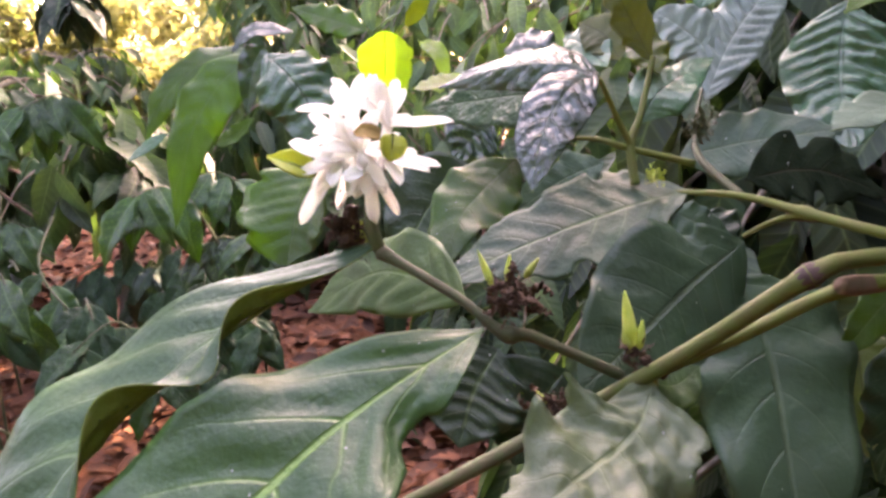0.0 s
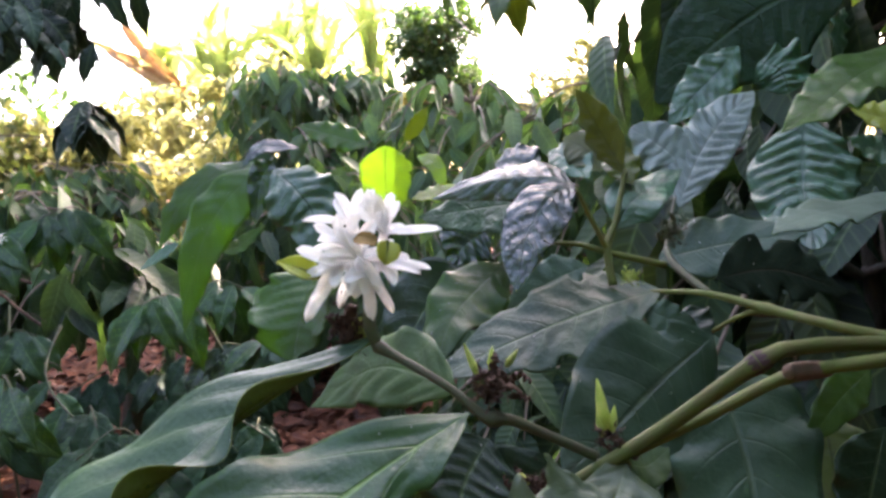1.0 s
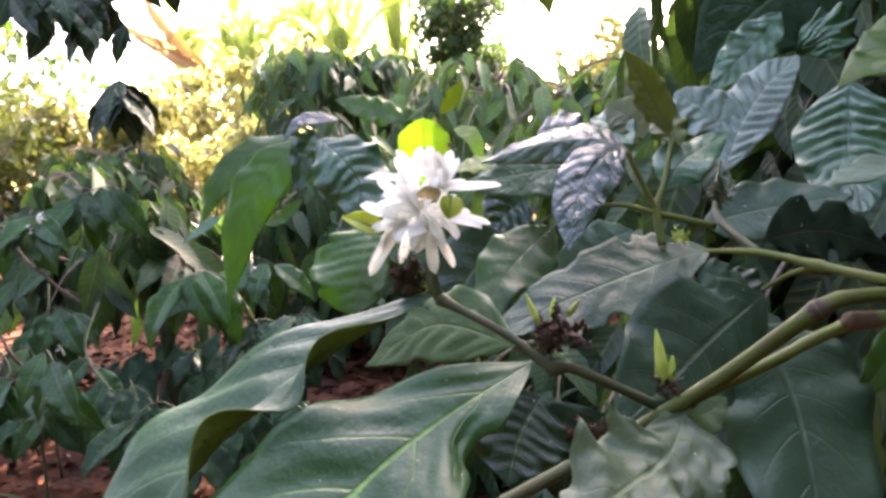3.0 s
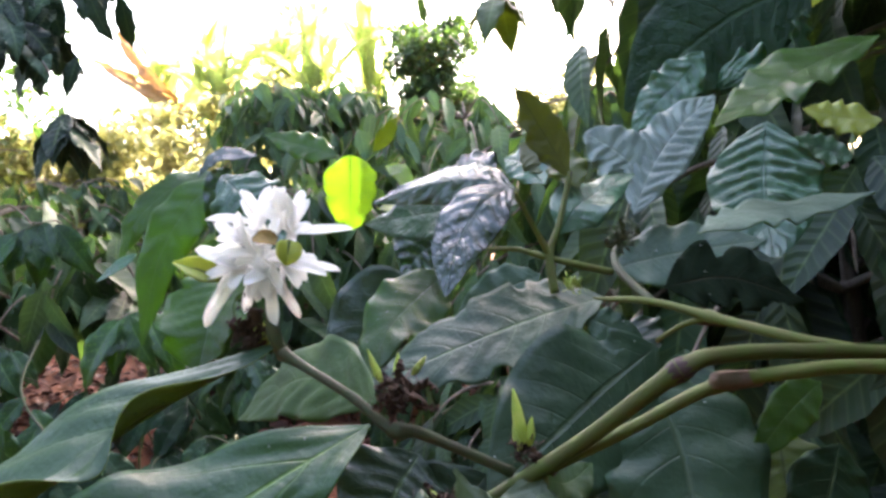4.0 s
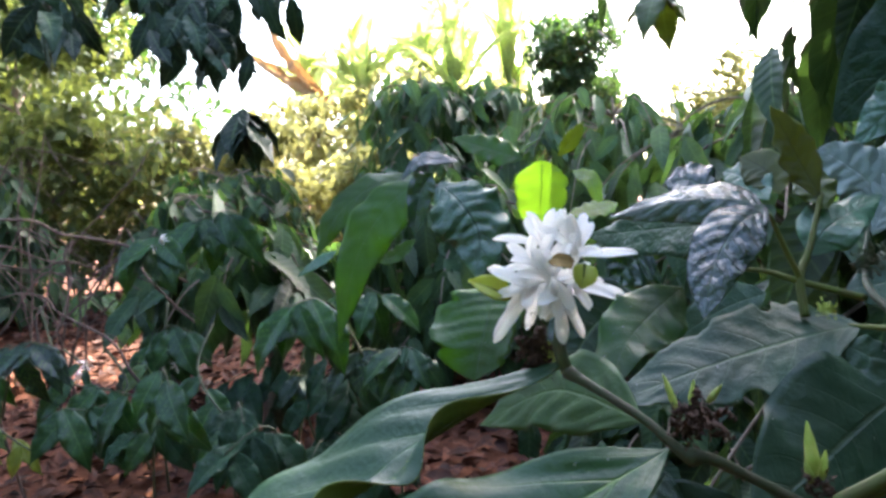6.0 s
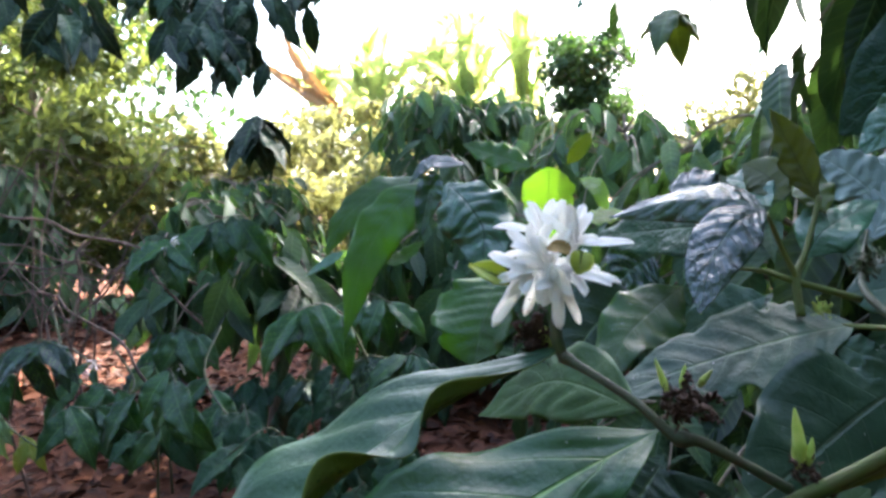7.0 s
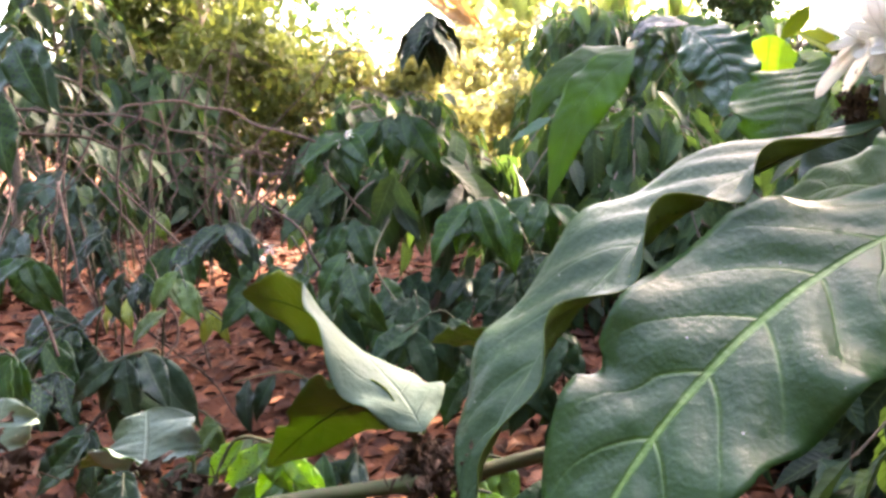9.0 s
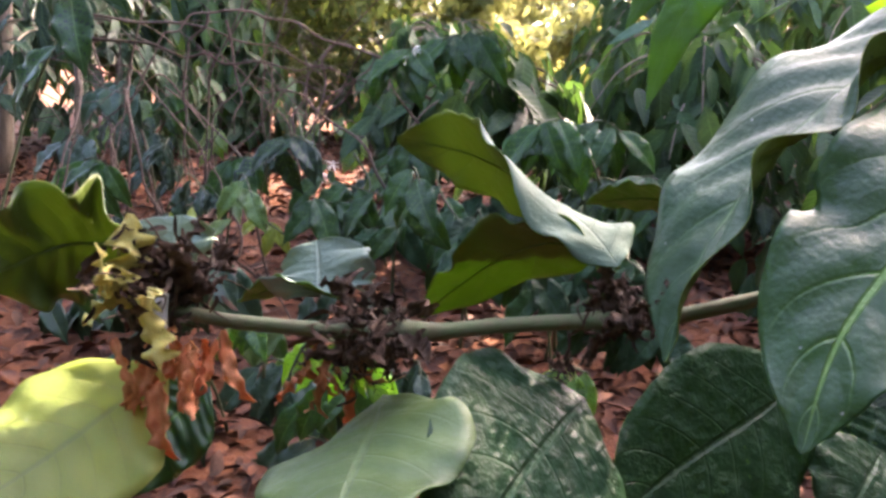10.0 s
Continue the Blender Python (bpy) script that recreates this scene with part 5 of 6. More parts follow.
coffee_bush((0.2, 3.7), 0.98, 0.8, 25, HANGING, near=60)
coffee_bush((-0.75, 4.5), 1.22, 0.55, 26, HANGING)
coffee_bush((-0.4, 4.8), 1.2, 0.42, 54, HANGING)
coffee_bush((1.2, 3.6), 1.0, 0.9, 27, HANGING)
coffee_bush((-1.9, 4.6), 0.75, 0.7, 28, HANGING)
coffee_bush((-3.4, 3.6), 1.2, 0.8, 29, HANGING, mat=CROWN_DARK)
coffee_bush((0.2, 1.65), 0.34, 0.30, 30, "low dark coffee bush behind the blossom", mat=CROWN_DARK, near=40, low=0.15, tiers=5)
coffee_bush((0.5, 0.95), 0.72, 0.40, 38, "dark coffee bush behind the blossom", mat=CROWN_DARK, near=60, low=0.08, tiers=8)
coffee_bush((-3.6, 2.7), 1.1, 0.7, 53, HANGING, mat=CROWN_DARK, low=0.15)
coffee_bush((-2.8, 3.65), 0.85, 0.5, 51, HANGING, low=0.1)
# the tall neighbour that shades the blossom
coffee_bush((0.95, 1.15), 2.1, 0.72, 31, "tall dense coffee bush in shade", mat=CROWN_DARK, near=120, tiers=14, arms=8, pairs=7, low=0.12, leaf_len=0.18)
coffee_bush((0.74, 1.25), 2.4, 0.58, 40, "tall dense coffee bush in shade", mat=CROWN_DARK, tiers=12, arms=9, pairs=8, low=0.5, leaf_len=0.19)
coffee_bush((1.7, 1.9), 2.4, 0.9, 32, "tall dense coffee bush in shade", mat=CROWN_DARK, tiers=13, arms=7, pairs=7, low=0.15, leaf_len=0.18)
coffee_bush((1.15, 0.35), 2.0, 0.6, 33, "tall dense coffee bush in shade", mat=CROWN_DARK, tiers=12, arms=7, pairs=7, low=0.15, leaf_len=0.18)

# unseen rows added on both sides of and behind the path, tall to block skylight
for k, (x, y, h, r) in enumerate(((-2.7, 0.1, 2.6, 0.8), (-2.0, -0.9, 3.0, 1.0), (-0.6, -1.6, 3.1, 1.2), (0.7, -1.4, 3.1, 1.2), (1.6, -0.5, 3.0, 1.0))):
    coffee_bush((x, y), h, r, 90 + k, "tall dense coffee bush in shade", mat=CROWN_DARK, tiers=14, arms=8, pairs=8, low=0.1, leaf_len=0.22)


# unseen outer rows of the plantation, added row after row to close off low skylight
outer = random.Random(19)
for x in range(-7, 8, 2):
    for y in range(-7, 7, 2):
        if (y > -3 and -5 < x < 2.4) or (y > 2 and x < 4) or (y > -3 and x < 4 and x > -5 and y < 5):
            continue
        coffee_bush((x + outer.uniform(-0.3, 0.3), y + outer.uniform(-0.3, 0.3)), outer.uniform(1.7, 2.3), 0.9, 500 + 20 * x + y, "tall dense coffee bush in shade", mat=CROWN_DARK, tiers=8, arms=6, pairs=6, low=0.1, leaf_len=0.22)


def tree(name, place, height, crown_low, spread, leaves, leaf_len, mat, seed, label, category="tree", limbs=14, dense=0.5, narrow=0.45, trunk=0.07):
    """A tree: a tapered trunk, forking limbs, and a crown of many small leaves in uneven clumps."""
    rnd = random.Random(seed)
    x0, y0 = place
    z0 = ground_height(x0, y0) - 0.05
    top = thing(name, (x0, y0, z0), label, category)
    v, f = tube_mesh([(0, 0, 0), (0.06, 0.03, height * 0.5), (0, 0, height * 0.95)], [trunk, trunk * 0.65, trunk * 0.15], 10)
    under(mesh_object("trunk", v, f, [WOOD]), top, Matrix.Translation((x0, y0, z0)))
    rows, centres = [], []
    for k in range(limbs):
        s = crown_low + (1 - crown_low) * (k + rnd.random()) / limbs
        a = rnd.uniform(0, 6.28)
        long = spread * rnd.uniform(0.5, 1.1) * (1.1 - 0.8 * abs(s - crown_low - 0.35 * (1 - crown_low)) ** 1.2)
        start = Vector((0.03, 0.02, height * s * 0.92))
        end = start + Vector((math.cos(a), math.sin(a), rnd.uniform(0.05, 0.6))) * long
        v, f = tube_mesh([start, start.lerp(end, 0.5) + Vector((0, 0, 0.1 * long)), end], [trunk * 0.3, trunk * 0.18, trunk * 0.05], 6)
        under(mesh_object("limb", v, f, [WOOD]), top, Matrix.Translation((x0, y0, z0)))
        for q in (0.45, 0.7, 0.9, 1.05):
            centres.append((start.lerp(end, q), long * narrow * rnd.uniform(0.5, 1.0)))
    for k in range(leaves):
        c, r = centres[rnd.randrange(len(centres))]
        d = Vector((rnd.gauss(0, 1), rnd.gauss(0, 1), rnd.gauss(0, 0.8)))
        d = d.normalized() * r * rnd.random() ** dense
        size = leaf_len * rnd.uniform(0.6, 1.2)
        rows.append((c + d, Vector((rnd.gauss(0, 1), rnd.gauss(0, 1), rnd.gauss(-0.5, 0.7))), Vector((rnd.gauss(0, 0.6), rnd.gauss(0, 0.6), 1)), size, size * 0.5))
    v, f, uv = cloud(rows, bend=0.2, shape_rows=(0.0, 0.45, 1.0), halves=(0.1, 1.0, 0.05))
    tagged(under(mesh_object("crown", v, f, [mat], uvs=uv), top, Matrix.Translation((x0, y0, z0))), kind="stuff")
    return top


def added_shade_crown(place, height, seed, leaves=20000, leaf_len=0.17):
    """An unseen tall tree added beyond the rows: its high, wide crown blocks the sun, with a few open gaps in it."""
    rnd = random.Random(seed)
    x0, y0 = place
    z0 = ground_height(x0, y0) - 0.05
    top = thing("shade_tree", (x0, y0, z0), "unseen spreading tree added to shade the rows", "tree")
    v, f = tube_mesh([(0, 0, 0), (-0.1, 0.05, height * 0.5), (-0.5, 0, height)], [0.14, 0.10, 0.05], 10)
    under(mesh_object("trunk", v, f, [WOOD]), top, Matrix.Translation((x0, y0, z0)))
    # gaps chosen so that sun reaches these leaves and soil patches
    gaps = ((Vector((-0.044, 0.88, 0.70)), 0.03), (Vector((-0.40, 0.07, 0.47)), 0.065), (Vector((-1.94, 3.15, 0.13)), 0.2), (Vector((-1.5, 3.8, 0.8)), 0.3), (Vector((-0.75, 1.7, 0.05)), 0.10), (Vector((-1.09, 1.78, 0.04)), 0.14), (Vector((-0.59, 1.33, 0.02)), 0.09), (Vector((-2.53, 2.52, 0.1)), 0.12), (Vector((-2.19, 2.63, 0.1)), 0.1))
    centres = []
    while len(centres) < 90:
        g = Vector((rnd.uniform(-3.2, 1.2), rnd.uniform(0.2, 5.4), 0.4))
        if g.y > 4.4 and g.x < -1.2:
            continue
        s = 6.0
        while (g.z + to_sun.z * s - 0.7) < 0.56 * (g + to_sun * s).xy.length:
            s += 0.2
        centres.append((g + to_sun * (s + rnd.uniform(0.3, 1.6)), rnd.uniform(0.35, 0.7)))
    root = Vector((x0 - 0.4, y0, z0 + height * 0.9))
    for c, r in centres[::5]:
        v, f = tube_mesh([root, root.lerp(c, 0.5) + Vector((0, 0, 0.25)), c], [0.05, 0.03, 0.008], 6)
        under(mesh_object("limb", v, f, [WOOD]), top)
    rows = []
    while len(rows) < leaves:
        c, r = centres[rnd.randrange(len(centres))]
        p = c + Vector((rnd.gauss(0, 1), rnd.gauss(0, 1), rnd.gauss(0, 0.8))).normalized() * r * rnd.random() ** 0.5
        if any(((p - g) - to_sun * (p - g).dot(to_sun)).length < wide + 0.06 for g, wide in gaps):
            continue
        size = leaf_len * rnd.uniform(0.6, 1.2)
        rows.append((p, Vector((rnd.gauss(0, 1), rnd.gauss(0, 1), rnd.gauss(-0.5, 0.7))), Vector((rnd.gauss(0, 0.6), rnd.gauss(0, 0.6), 1)), size, size * 0.5))
    v, f, uv = cloud(rows, bend=0.2, shape_rows=(0.0, 0.45, 1.0), halves=(0.1, 1.0, 0.05))
    tagged(under(mesh_object("crown", v, f, [CROWN], uvs=uv), top), kind="stuff")
    return top


added_shade_crown((5.4, 9.0), 7.5, 45)
SUNNY = "small-leaved tree flecked with sunlight"
tree("slender_tree", (0.10, 9.1), 2.5, 0.38, 0.46, 9000, 0.085, CROWN, 41, "slender dark tree above the coffee rows", limbs=34, narrow=0.7)
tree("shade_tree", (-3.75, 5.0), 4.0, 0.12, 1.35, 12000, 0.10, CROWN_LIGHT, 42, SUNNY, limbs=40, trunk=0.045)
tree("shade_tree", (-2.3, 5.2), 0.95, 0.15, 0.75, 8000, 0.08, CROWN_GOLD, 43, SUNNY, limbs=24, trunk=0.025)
tree("shade_tree", (-4.5, 6.9), 4.6, 0.10, 1.4, 10000, 0.14, CROWN, 44, SUNNY, limbs=40)
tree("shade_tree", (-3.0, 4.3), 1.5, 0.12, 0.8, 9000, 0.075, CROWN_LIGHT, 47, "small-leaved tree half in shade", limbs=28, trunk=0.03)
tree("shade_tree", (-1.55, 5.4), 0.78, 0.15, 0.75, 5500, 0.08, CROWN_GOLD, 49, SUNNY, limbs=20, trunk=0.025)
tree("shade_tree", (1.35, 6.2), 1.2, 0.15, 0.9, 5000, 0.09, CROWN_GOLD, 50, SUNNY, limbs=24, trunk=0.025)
tree("shade_tree", (-2.9, 2.4), 3.4, 0.55, 1.5, 6500, 0.15, CROWN_DARK, 48, "dark spreading tree over the low shoots", limbs=30, trunk=0.05)
# out of view on the right, added only for its shade
tree("shade_tree", (4.9, 4.4), 6.5, 0.45, 2.2, 9000, 0.17, CROWN, 46, "unseen spreading tree added to shade the rows", limbs=34, trunk=0.12)


def banana(place, height, seed, blades=13):
    """A banana plant: a stout false stem and long ragged blades that rise steeply and nod at their ends."""
    rnd = random.Random(seed)
    x0, y0 = place
    z0 = ground_height(x0, y0) - 0.05
    top = thing("banana_plant", (x0, y0, z0), "banana plant with tall sunlit ragged leaves", "banana plant", group="banana plants beyond the rows")
    v, f = tube_mesh([(0, 0, 0), (0.05, 0, height * 0.3), (0, 0, height * 0.55)], [0.12, 0.10, 0.06], 10)
    under(mesh_object("trunk", v, f, [BANANA]), top, Matrix.Translation((x0, y0, z0)))
    for k in range(blades):
        a = 2.4 * k + rnd.uniform(-0.3, 0.3)
        d = Vector((math.cos(a), math.sin(a), 0))
        up = rnd.uniform(0.5, 1.2) if k % 3 == 0 else rnd.uniform(1.6, 4.0)
        start = Vector((x0, y0, z0 + height * 0.48))
        end = start + (d + Vector((0, 0, up))).normalized() * height * rnd.uniform(0.42, 0.6)
        v, f, kinds, uv = leaf_shape((end - start).length, rnd.uniform(0.15, 0.24), arch=rnd.uniform(0.05, 0.2), fold=0.35, wave=0.10, waves=9, nibble=0.45, veins=26, blunt=0.4, curl=rnd.uniform(0, 0.9), seed=seed + k, nu=48, nv=6)
        under(mesh_object("leaf_blade", v, f, [BANANA] * 2, kinds, uv), top, axes(start, end, Vector((0, 0, 1)) - d * 0.5))
    return top


for k, (x, y, h) in enumerate(((-3.1, 10.4, 2.8), (-2.3, 9.9, 2.8), (-1.7, 10.6, 3.3), (-1.2, 10.0, 3.2), (-0.6, 10.4, 3.2), (-1.9, 11.8, 3.5), (-2.9, 11.6, 3.3))):
    clump_of = banana((x, y), h, 60 + 7 * k)
    if k == 0:
        for start, end in (((-2.7080, 9.9000, 1.8740), (-3.4790, 10.0000, 2.9100)), ((-2.5600, 9.9000, 1.7570), (-3.7240, 9.8000, 2.5560))):
            v, f, kinds, uv = leaf_shape((Vector(end) - Vector(start)).length, 0.16, arch=0.1, fold=0.5, wave=0.12, waves=8, nibble=0.5, veins=24, blunt=0.5, seed=k + 5, nu=40, nv=6)
            dry = under(mesh_object("leaf_blade", v, f, [BANANA_DRY] * 2, kinds, uv), clump_of, axes(start, end, (-0.5, -0.8, 0.4)))
            tagged(dry, "withered brown hanging banana leaf")
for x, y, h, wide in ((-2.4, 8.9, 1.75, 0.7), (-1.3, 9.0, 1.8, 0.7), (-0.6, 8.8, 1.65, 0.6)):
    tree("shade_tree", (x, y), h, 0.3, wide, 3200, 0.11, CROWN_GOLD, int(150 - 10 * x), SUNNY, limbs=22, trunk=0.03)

# ---- overhanging boughs ----
def bough(points, label, seed, leaves=40, leaf_len=0.15, reach=0.28, size=0.008, fan=0.8, tuft=False, kinds=DARK_MESHES, upto=1.0):
    """A bough that comes in from above, with hanging leaves along it, or in a tuft at its end."""
    rnd = random.Random(seed)
    base = Vector(points[0])
    top = thing("overhanging_bough", base, label, "branch")
    v, f = tube_mesh(points, [size * (1 - 0.7 * i / (len(points) - 1)) for i in range(len(points))], 6)
    under(mesh_object("bough", v, f, [WOOD]), top)
    for k in range(leaves):
        s = len(points) - 1 if tuft else rnd.random() ** 0.7 * upto * (len(points) - 1)
        i = min(int(s), len(points) - 2)
        p = Vector(points[i]).lerp(Vector(points[i + 1]), s - i) + Vector((rnd.uniform(-1, 1), rnd.uniform(-1, 1), rnd.uniform(-0.7, 0.4))) * reach * 0.5
        a = 2 * math.pi * (k + 0.5 * rnd.random()) / leaves
        way = Vector((fan * math.cos(a), fan * math.sin(a), -1)) if tuft else Vector((rnd.uniform(-fan, fan), rnd.uniform(-fan, fan), -1))
        ob = new("leaf", kinds[rnd.randrange(6)])
        g = leaf_len / 0.15 * rnd.uniform(0.75, 1.2)
        face = Vector((way.x, way.y, 0.4)) if tuft else Vector((rnd.uniform(-0.8, 0.8), -1, rnd.uniform(0, 0.6)))
        under(ob, top, axes(p, p + way, face) @ Matrix.Diagonal((g, g * 1.12, g, 1)))
    return top


bough([(-1.393, 2.473, 1.824), (-1.057, 2.194, 1.417), (-0.936, 2.099, 1.202), (-0.831, 2.005, 1.046)], "dark leafy bough hanging over from above", 71, 95, reach=0.24, leaf_len=0.14, upto=0.72)
bough([(-0.931, 2.526, 1.779), (-0.848, 2.324, 1.521), (-0.792, 2.225, 1.396), (-0.784, 2.171, 1.291)], "dark leafy bough hanging over from above", 74, 30, reach=0.2, leaf_len=0.12)
bough([(-1.918, 2.211, 1.880), (-1.489, 2.044, 1.470), (-1.313, 1.959, 1.336), (-1.230, 1.913, 1.211)], "dark leafy bough hanging over from above", 75, 46, reach=0.30, leaf_len=0.13)
bough([(-0.831, 2.005, 1.046), (-0.776, 1.907, 0.977), (-0.753, 1.888, 0.928)], "thin twig with a tuft of hanging leaves", 72, 11, reach=0.05, size=0.0025, leaf_len=.14, fan=.8, tuft=True)
bough([(0.709, 3.043, 2.228), (0.475, 2.897, 1.809), (0.342, 2.817, 1.464), (0.313, 2.777, 1.321)], "thin twig with a tuft of hanging leaves", 73, 5, reach=0.05, size=0.003, leaf_len=.2, fan=.8, tuft=True, kinds=PALE_MESHES)
bough([(-0.167, 4.248, 2.210), (-0.101, 4.249, 2.042), (-0.048, 4.145, 1.819), (0.011, 4.046, 1.684)], "thin twig with a tuft of hanging leaves", 77, 4, reach=0.05, size=0.004, leaf_len=.06, fan=.4, tuft=True)
bough([(0.194, 4.566, 1.533), (0.363, 3.461, 1.124), (0.455, 3.065, 1.023), (0.581, 2.675, 0.986)], "bare thin twig against the sky", 76, 0, reach=0.05, size=0.004)


# ---- dead twigs and low sprigs ----
def tangle(label, runs, name="dead_branch"):
    base = Vector(runs[0][0])
    rnd = random.Random(len(runs))
    top = thing(name, base, label, "branch")
    for run in runs:
        bent = []
        for a, b in zip(run, run[1:]):
            for q in (0.0, 0.35, 0.7):
                bent.append(Vector(a).lerp(Vector(b), q) + Vector((rnd.uniform(-1, 1), rnd.uniform(-1, 1), rnd.uniform(-1, 1))) * 0.010)
        bent.append(Vector(run[-1]))
        v, f = tube_mesh(bent, [0.0042 - 0.0028 * i / (len(bent) - 1) for i in range(len(bent))], 5)
        twig = under(mesh_object("twig", v, f, [DEAD_WOOD]), top)
        for p in bent[1::2]:
            way = Vector((rnd.uniform(-1, 1), rnd.uniform(-0.5, 0.5), rnd.uniform(-0.9, 0.6))) * rnd.uniform(0.06, 0.2)
            v, f = tube_mesh([p, p + way * 0.5 + Vector((0, 0, rnd.uniform(-0.02, 0.02))), p + way], [0.0014, 0.001, 0.0006], 4)
            under(mesh_object("branchlet", v, f, [DEAD_WOOD]), twig)
    return top


def sprig(points, leaves, seed, label, leaf_len=0.14, blossom=0, mats=None):
    """A low side shoot with pairs of hanging leaves, and a little blossom."""
    rnd = random.Random(seed)
    top = thing("coffee_sprig", points[0], label, "shrub", group="low coffee shoots")
    v, f = tube_mesh(points, [0.0032 - 0.002 * i / (len(points) - 1) for i in range(len(points))], 6)
    under(mesh_object("twig", v, f, [TWIG]), top)
    for k in range(leaves):
        s = (0.35 + 0.65 * (k + 0.5) / leaves) * (len(points) - 1)
        i = min(int(s), len(points) - 2)
        p = Vector(points[i]).lerp(Vector(points[i + 1]), s - i)
        side = 1 if k % 2 else -1
        way = Vector((side * rnd.uniform(0.3, 0.8), rnd.uniform(-0.6, 0.1), -rnd.uniform(0.5, 1.3)))
        size = leaf_len * rnd.uniform(0.75, 1.15)
        v, f, kind, uv = leaf_shape(size, size * 0.42, arch=0.08, fold=0.15, wave=0.08, quilt=0.05, seed=seed + k, nu=24, nv=8, curl=0.3)
        a, b = (mats or (LEAF_TOP, LEAF_UNDER))
        under(mesh_object("leaf", v, f, [a, b], kind, uv), top, axes(p, p + way, (rnd.uniform(-0.4, 0.4), -0.8, 0.7)))
    for k in range(blossom):
        c = Vector(points[-1 - k % 2]) + Vector((rnd.uniform(-1, 1), rnd.uniform(-1, 1), rnd.uniform(-1, 1))) * 0.03
        for q in range(7):
            ob = new("petal", PETALS[rnd.randrange(6)])
            d = Vector((rnd.gauss(0, 1), rnd.gauss(0, 1), rnd.gauss(0, 1)))
            under(ob, top, axes(c, c + d, (0, 0, 1)))
    return top


tangle("tangle of bare brown dead twigs", [[(-0.912, 1.892, 0.538), (-1.084, 1.802, 0.654), (-1.268, 1.699, 0.712), (-1.364, 1.616, 0.719), (-1.435, 1.529, 0.650), (-1.485, 1.491, 0.524), (-1.519, 1.451, 0.348)], [(-1.364, 1.616, 0.719), (-1.403, 1.588, 0.628), (-1.368, 1.522, 0.478), (-1.345, 1.500, 0.304)], [(-1.639, 1.462, 0.644), (-1.480, 1.563, 0.625), (-1.348, 1.656, 0.605), (-1.157, 1.769, 0.598), (-0.991, 1.866, 0.535)], [(-1.827, 1.623, 0.700), (-1.515, 1.670, 0.694), (-1.264, 1.741, 0.635), (-1.100, 1.837, 0.573)]])
tangle("tangle of bare brown dead twigs", [[(-1.149, 1.781, 0.652), (-1.147, 1.764, 0.545), (-1.145, 1.694, 0.440)], [(-1.355, 1.669, 0.696), (-1.316, 1.653, 0.527), (-1.315, 1.638, 0.435)], [(-1.517, 1.399, 0.667), (-1.490, 1.331, 0.528), (-1.480, 1.252, 0.351), (-1.497, 1.237, 0.294)], [(-1.346, 1.502, 0.316), (-1.263, 1.461, 0.229), (-1.110, 1.442, 0.137), (-0.987, 1.414, 0.050)], [(-1.267, 1.743, 0.332), (-1.124, 1.822, 0.530), (-1.053, 1.864, 0.643)], [(-1.498, 1.489, 0.536), (-1.433, 1.475, 0.326), (-1.343, 1.433, 0.214)]])
tangle("thin bare twigs leaning among the shoots", [[(-0.919, 1.644, 0.343), (-0.999, 1.637, 0.453), (-1.140, 1.658, 0.534), (-1.280, 1.667, 0.541)], [(-0.904, 1.878, 0.441), (-0.991, 1.866, 0.535), (-1.055, 1.868, 0.671)], [(-1.328, 1.275, 0.200), (-1.420, 1.323, 0.346), (-1.434, 1.395, 0.481), (-1.455, 1.459, 0.587)], [(-1.148, 1.673, 0.322), (-1.183, 1.681, 0.439), (-1.194, 1.753, 0.570), (-1.242, 1.809, 0.678)], [(-1.346, 1.160, 0.179), (-1.386, 1.168, 0.304), (-1.407, 1.240, 0.457)], [(-1.148, 1.374, 0.125), (-1.176, 1.440, 0.253), (-1.275, 1.483, 0.386)], [(-1.131, 1.113, 0.123), (-1.074, 1.198, 0.201), (-1.080, 1.261, 0.272)], [(-0.976, 1.596, 0.166), (-0.958, 1.673, 0.271), (-0.936, 1.747, 0.356), (-0.895, 1.820, 0.391)]])
sprig([(-1.235, 1.783, 0.502), (-1.126, 1.689, 0.353), (-0.975, 1.606, 0.341), (-0.825, 1.573, 0.321)], 7, 201, "low coffee shoot with drooping green leaves")
sprig([(-0.816, 1.781, 0.449), (-0.812, 1.677, 0.368), (-0.724, 1.584, 0.296), (-0.607, 1.545, 0.229)], 7, 202, "low coffee shoot with drooping green leaves")
sprig([(-1.080, 1.854, 0.546), (-1.014, 1.814, 0.614), (-0.940, 1.774, 0.653), (-0.901, 1.778, 0.640)], 6, 203, "low coffee shoot with drooping green leaves and white blossom", blossom=3)
sprig([(-0.773, 1.992, 0.557), (-0.807, 1.942, 0.685), (-0.827, 1.890, 0.699), (-0.872, 1.833, 0.675)], 7, 204, "low coffee shoot with drooping green leaves")
sprig([(-1.041, 1.721, 0.405), (-0.976, 1.678, 0.335), (-1.011, 1.608, 0.303), (-1.059, 1.542, 0.321)], 6, 205, "low coffee shoot with drooping green leaves")
sprig([(-1.100, 1.234, 0.146), (-1.048, 1.214, 0.243), (-1.056, 1.159, 0.254), (-1.093, 1.144, 0.233)], 5, 206, "low shoot with dull shaded leaves", mats=(DARK_TOP, DARK_TOP))
sprig([(-1.088, 0.831, 0.257), (-1.010, 0.815, 0.334), (-0.951, 0.783, 0.347)], 5, 207, "low coffee shoot with drooping green leaves", leaf_len=0.1)
